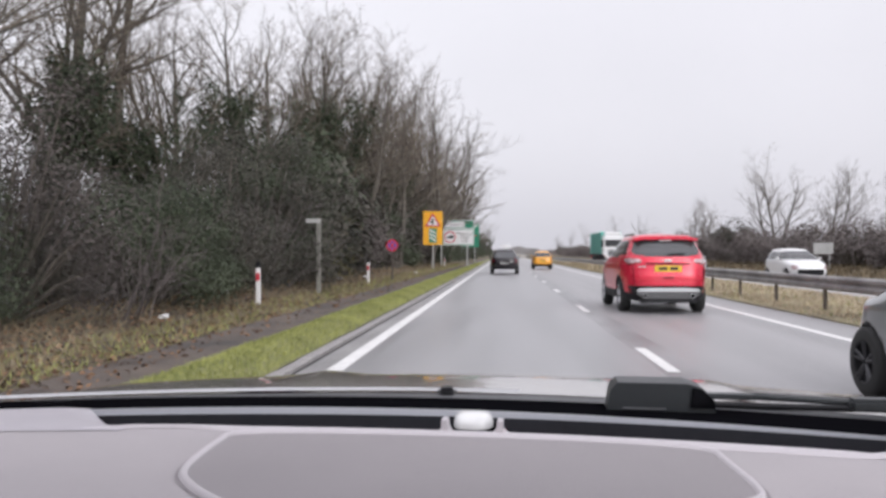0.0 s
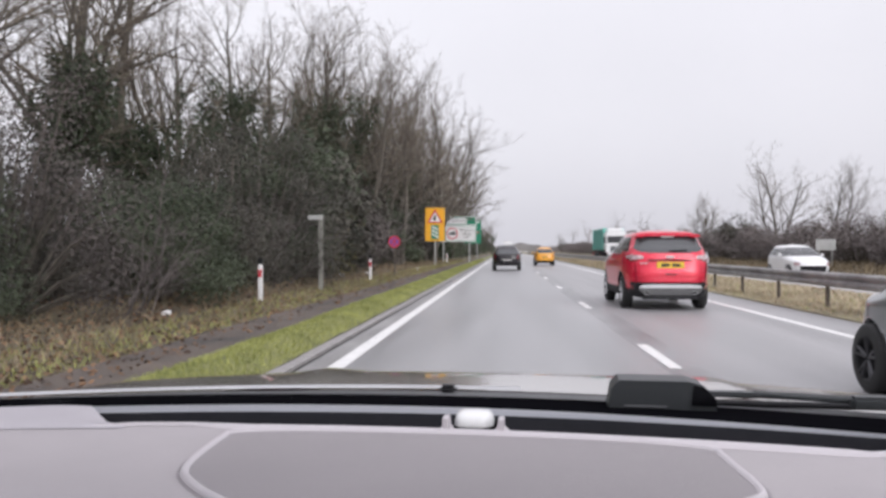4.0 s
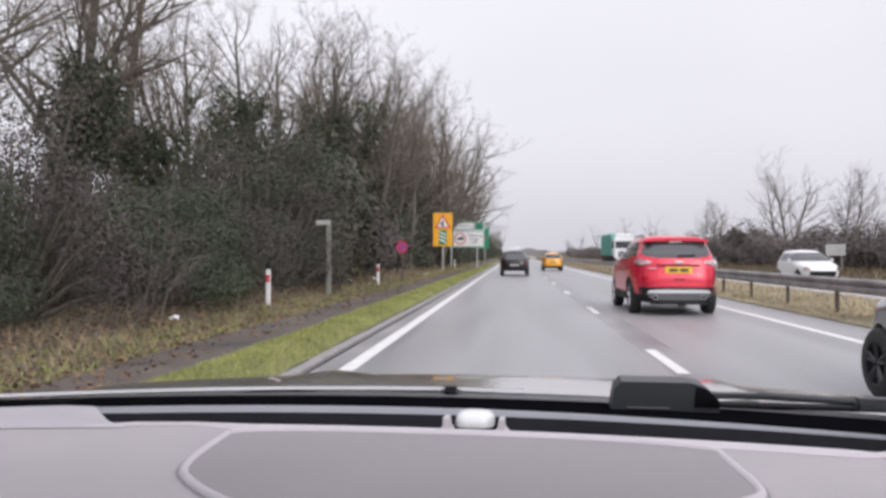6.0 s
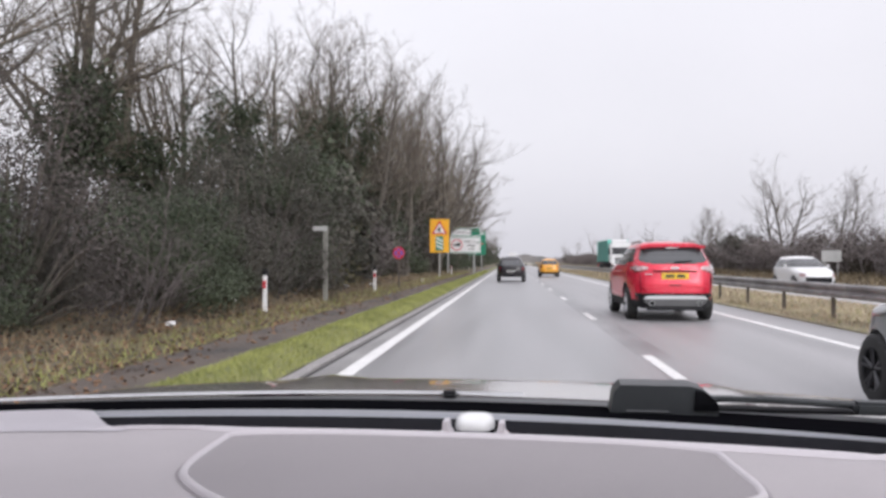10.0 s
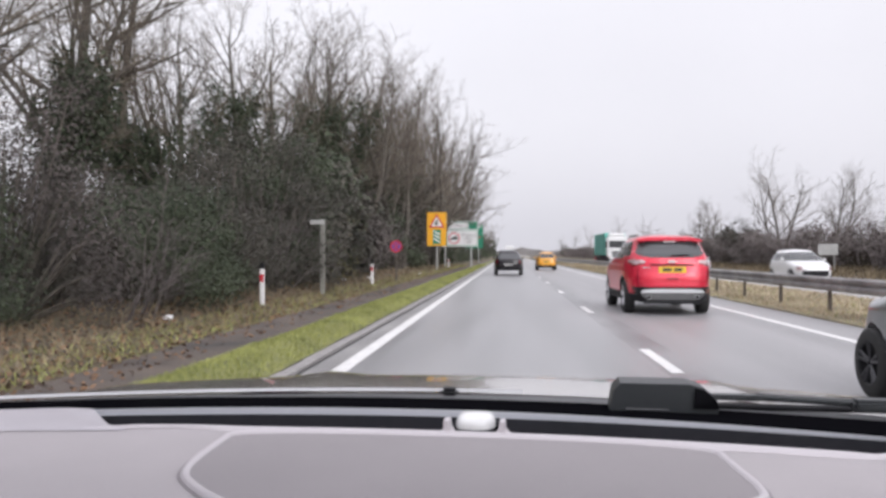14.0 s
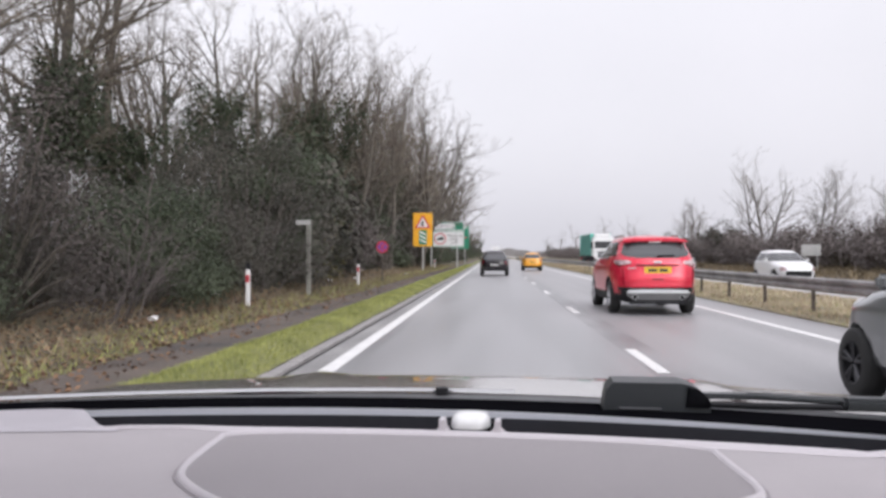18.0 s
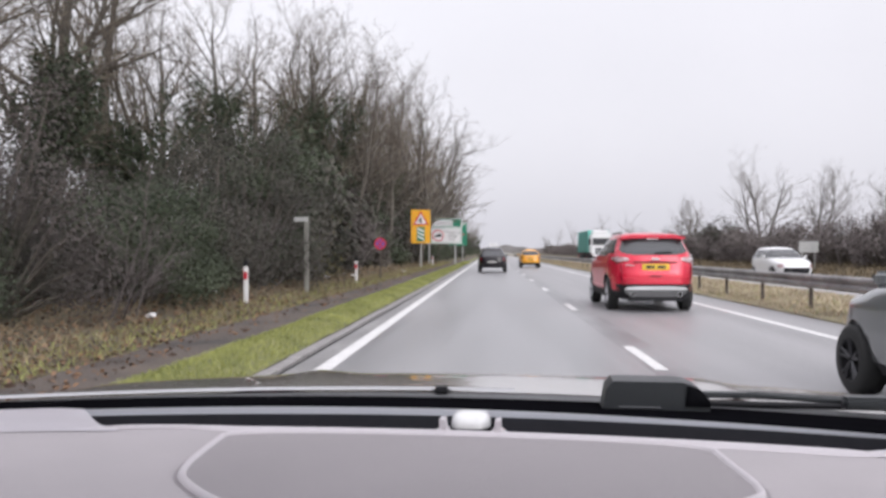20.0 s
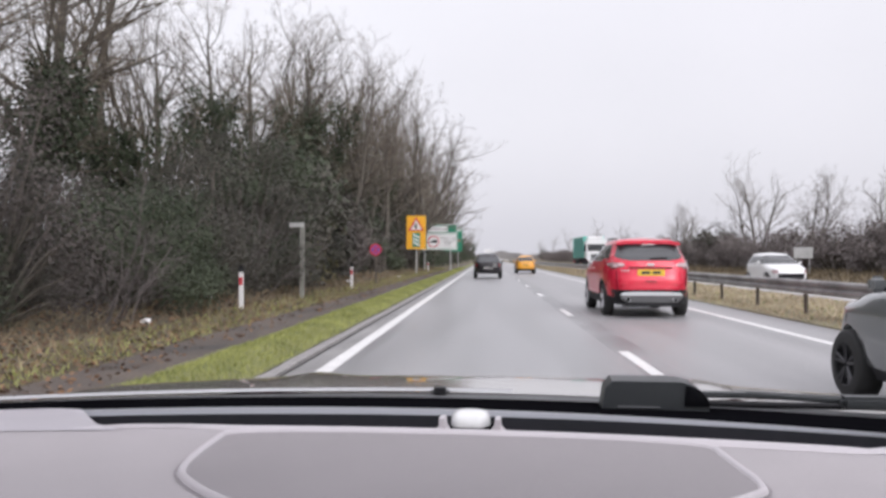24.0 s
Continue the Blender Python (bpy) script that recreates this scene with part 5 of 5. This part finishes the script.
band("cowl", frit_far, lambda x: bonnet_rear(x) + 0.004, 0.978, 0.964, M_COWL, "dark grey cowl trim under the wipers")
# light sensor dome and its two prongs
bm = bmesh.new()
bmesh.ops.create_uvsphere(bm, u_segments=28, v_segments=16, radius=1)
for v in bm.verts:
    v.co = (0.003 + math.copysign(abs(v.co.x) ** 0.5, v.co.x) * 0.031, 1.27 + v.co.y * 0.035, 1.0 + math.copysign(abs(v.co.z) ** 0.6, v.co.z) * 0.025)
for q in bm.faces:
    q.smooth = True
part("sensor_dome", bm, M_SENSOR, ego, "glossy white sensor dome")
for x, lean in ((-0.036, 1), (0.048, -1)):
    part("sensor_prong", prism([(x - 0.012, 1.0), (x + 0.012, 1.0), (x + 0.005 + 0.001 * lean, 1.008), (x + 0.004, 1.021), (x - 0.004, 1.021), (x - 0.005 + 0.001 * lean, 1.008)], 1.212, 1.24), M_DASHL, ego)
part("sensor_well", box(-0.034, 0.042, 1.216, 1.32, 0.95, 1.003, 0.008, 2), M_FRIT, ego, "black well round the sensor")

# bonnet beyond the glass
bv, bf = [], []
BX = [-1.12 + 2.24 * i / 40 for i in range(41)]
for x in BX:
    y0 = bonnet_rear(x) + 0.008
    for j in range(31):
        q = j / 30
        y = y0 + (2.75 - 0.18 * x * x - y0) * q
        z = 0.966 - 0.035 * q - 0.20 * q ** 4 - 0.015 * x * x - 0.25 * max(0, abs(x) - 1.02) + 0.012 * math.exp(-((abs(x) - 0.5) / 0.06) ** 2)
        bv.append((x, y, z))
for i in range(40):
    for j in range(30):
        bf.append((i * 31 + j, (i + 1) * 31 + j, (i + 1) * 31 + j + 1, i * 31 + j + 1))
part("bonnet", mesh("bonnet", bv, bf, M_BONNET, True), M_BONNET, ego, "silver-beige car bonnet")
part("engine_bay", box(-0.9, 0.9, 1.9, 2.55, 0.2, 0.70, 0.05, 2), M_CLAD, ego)
band("bonnet_edge", lambda x: bonnet_rear(x) - 0.004, lambda x: bonnet_rear(x) + 0.02, 0.971, 0.973, M_CHROME, "bright rear edge of the bonnet", [-1.1 + 0.05 * i for i in range(24)], steps=2, bulge=0.004)
part("washer_nozzle", box(-0.125, -0.085, 1.72, 1.76, 0.966, 0.984, 0.008, 2), M_CLAD, ego, "black washer nozzle")
# wiper: head and arm
part("wiper_head", prism([(0.222, 0.975), (0.229, 1.018), (0.242, 1.033), (0.366, 1.033), (0.392, 1.026), (0.412, 1.008), (0.418, 0.975)], 1.54, 1.62), M_WIPER, ego, "dark grey wiper pivot cover")
part("wiper_cap", prism([(0.372, 0.99), (0.376, 1.026), (0.396, 1.022), (0.414, 1.004), (0.416, 0.99)], 1.534, 1.542), M_FRIT, ego)
part("wiper_shadow_slot", box(0.25, 0.33, 1.536, 1.545, 0.982, 0.988, 0.003, 1), M_COWL, ego)
part("wiper_arm", box(0.40, 0.50, 1.57, 1.60, 1.000, 1.010, 0.004, 2), M_WIPER, ego)
part("wiper_arm", rod((0.49, 1.585, 1.006), (0.665, 1.585, 0.999), 0.007, 10), M_WIPER, ego)
part("wiper_joint", box(0.655, 0.95, 1.56, 1.60, 0.985, 1.008, 0.007, 2), M_WIPER, ego)
part("wiper_blade", box(0.42, 0.95, 1.63, 1.645, 0.972, 0.984, 0.004, 1), M_CLAD, ego)
# windscreen and the shell round the cabin
sv, sf = [], []
for i in range(25):
    x = -0.8 + 1.6 * i / 24
    for j in range(9):
        q = j / 8
        sv.append((x * (1 - 0.12 * q), slot_far(x) + 0.05 + (0.50 - 0.12 * x * x - slot_far(x) - 0.05) * q, 0.992 + 0.50 * q + 0.02 * math.sin(math.pi * q)))
for i in range(24):
    for j in range(8):
        sf.append((i * 9 + j, (i + 1) * 9 + j, (i + 1) * 9 + j + 1, i * 9 + j + 1))
ws = part("windscreen", mesh("windscreen", sv, sf, M_SCREEN, True), M_SCREEN, ego, "clear raked windscreen")
ws.visible_shadow = False
GROUND = 1.27 - 1.27 / EGO_SIZE


def side_prism(pts, x0, x1):
    """A flat outline in y and z, given thickness from x0 to x1."""
    bm = prism([(y, z) for y, z in pts], x0, x1)
    for v in bm.verts:
        v.co = (v.co.y, v.co.x, v.co.z)
    bmesh.ops.recalc_face_normals(bm, faces=bm.faces[:])
    return bm


def arch(yc, r=0.45, n=10):
    zc, zs = GROUND + 0.38, GROUND + 0.30
    a0 = math.asin((zs - zc) / r)
    return [(yc - r * math.cos(a), zc + r * math.sin(a)) for a in [a0 + (math.pi - 2 * a0) * k / n for k in range(n + 1)]]


rv, rf = [], []
for i in range(17):
    x = -0.80 + 0.1 * i
    for j in range(13):
        q = j / 12
        rv.append((x * (1 - 0.05 * q), 0.44 - 0.10 * x * x - 2.7 * q, 1.495 + 0.06 * (1 - (x / 0.8) ** 2) * (1 - q * q * 0.5) - 0.06 * q ** 3))
for i in range(16):
    for j in range(12):
        rf.append((i * 13 + j, (i + 1) * 13 + j, (i + 1) * 13 + j + 1, i * 13 + j + 1))
part("roof", mesh("roof", rv, rf, M_BONNET, True), M_BONNET, ego, "silver-beige roof skin")
part("roof_lining", box(-0.74, 0.74, -2.1, 0.30, 1.455, 1.475, 0.008, 1), M_LINING, ego, "pale fabric roof lining")
part("tailgate", side_prism([(-2.36, 0.10), (-2.28, 0.10), (-2.28, 0.95), (-2.16, 1.43), (-2.24, 1.43), (-2.36, 0.95)], -0.98, 0.98), M_BONNET, ego)
part("rear_bumper", box(-1.08, 1.08, -2.46, -2.30, GROUND + 0.30, 0.32, 0.05, 3), M_BONNET, ego)
part("floor_pan", box(-1.0, 1.0, -2.2, 2.5, GROUND + 0.28, GROUND + 0.36), M_CLAD, ego)
part("front_bumper", box(-1.06, 1.06, 2.55, 2.84, GROUND + 0.30, 0.62, 0.10, 4), M_BONNET, ego)
part("grille", box(-0.55, 0.55, 2.80, 2.86, 0.30, 0.56, 0.03, 2), M_CLAD, ego)
for sx in (-1, 1):
    lo, hi = min(sx * 1.07, sx * 1.125), max(sx * 1.07, sx * 1.125)
    outline = [(-2.34, GROUND + 0.36)] + arch(-1.45) + arch(2.0) + [(2.72, GROUND + 0.36), (2.76, 0.62), (2.62, 0.80), (1.55, 0.915), (1.30, 0.95), (-2.30, 0.97)]
    part("side_panel", side_prism(outline, lo, hi), M_BONNET, ego)
    part("headlamp", box(min(sx * 0.70, sx * 1.04), max(sx * 0.70, sx * 1.04), 2.66, 2.80, 0.58, 0.72, 0.04, 3), M_LAMPW, ego)
    part("pillar", rod((sx * 1.02, 1.30, 0.95), (sx * 0.78, 0.36, 1.49), 0.035, 8), M_CLAD, ego)
    part("pillar", rod((sx * 1.05, -0.55, 0.96), (sx * 0.79, -0.55, 1.50), 0.045, 8), M_CLAD, ego)
    part("pillar", rod((sx * 1.03, -2.15, 0.96), (sx * 0.77, -2.1, 1.46), 0.07, 8), M_BONNET, ego)
    part("door_trim", box(min(sx * 1.02, sx * 1.065), max(sx * 1.02, sx * 1.065), -2.0, 1.2, 0.15, 0.94, 0.02, 2), M_LINING, ego)
    for ya in (2.0, -1.45):
        v, f = lathe([(-0.12, 0.24), (-0.12, 0.34), (-0.10, 0.376), (0.10, 0.376), (0.12, 0.34), (0.12, 0.24), (0.08, 0.001)], 28)
        wh = part("wheel", mesh("wheel", [(sx * a, b, c) for a, b, c in v], f, M_TYRE, True), M_TYRE, ego)
        wh.location = (sx * 0.98, ya, GROUND + 0.376)
        v, f = lathe([(0.125, 0.25), (0.13, 0.23), (0.10, 0.12), (0.11, 0.001)], 28)
        part("rim", mesh("rim", [(sx * a, b, c) for a, b, c in v], f, M_ALLOY, True), M_ALLOY, wh)
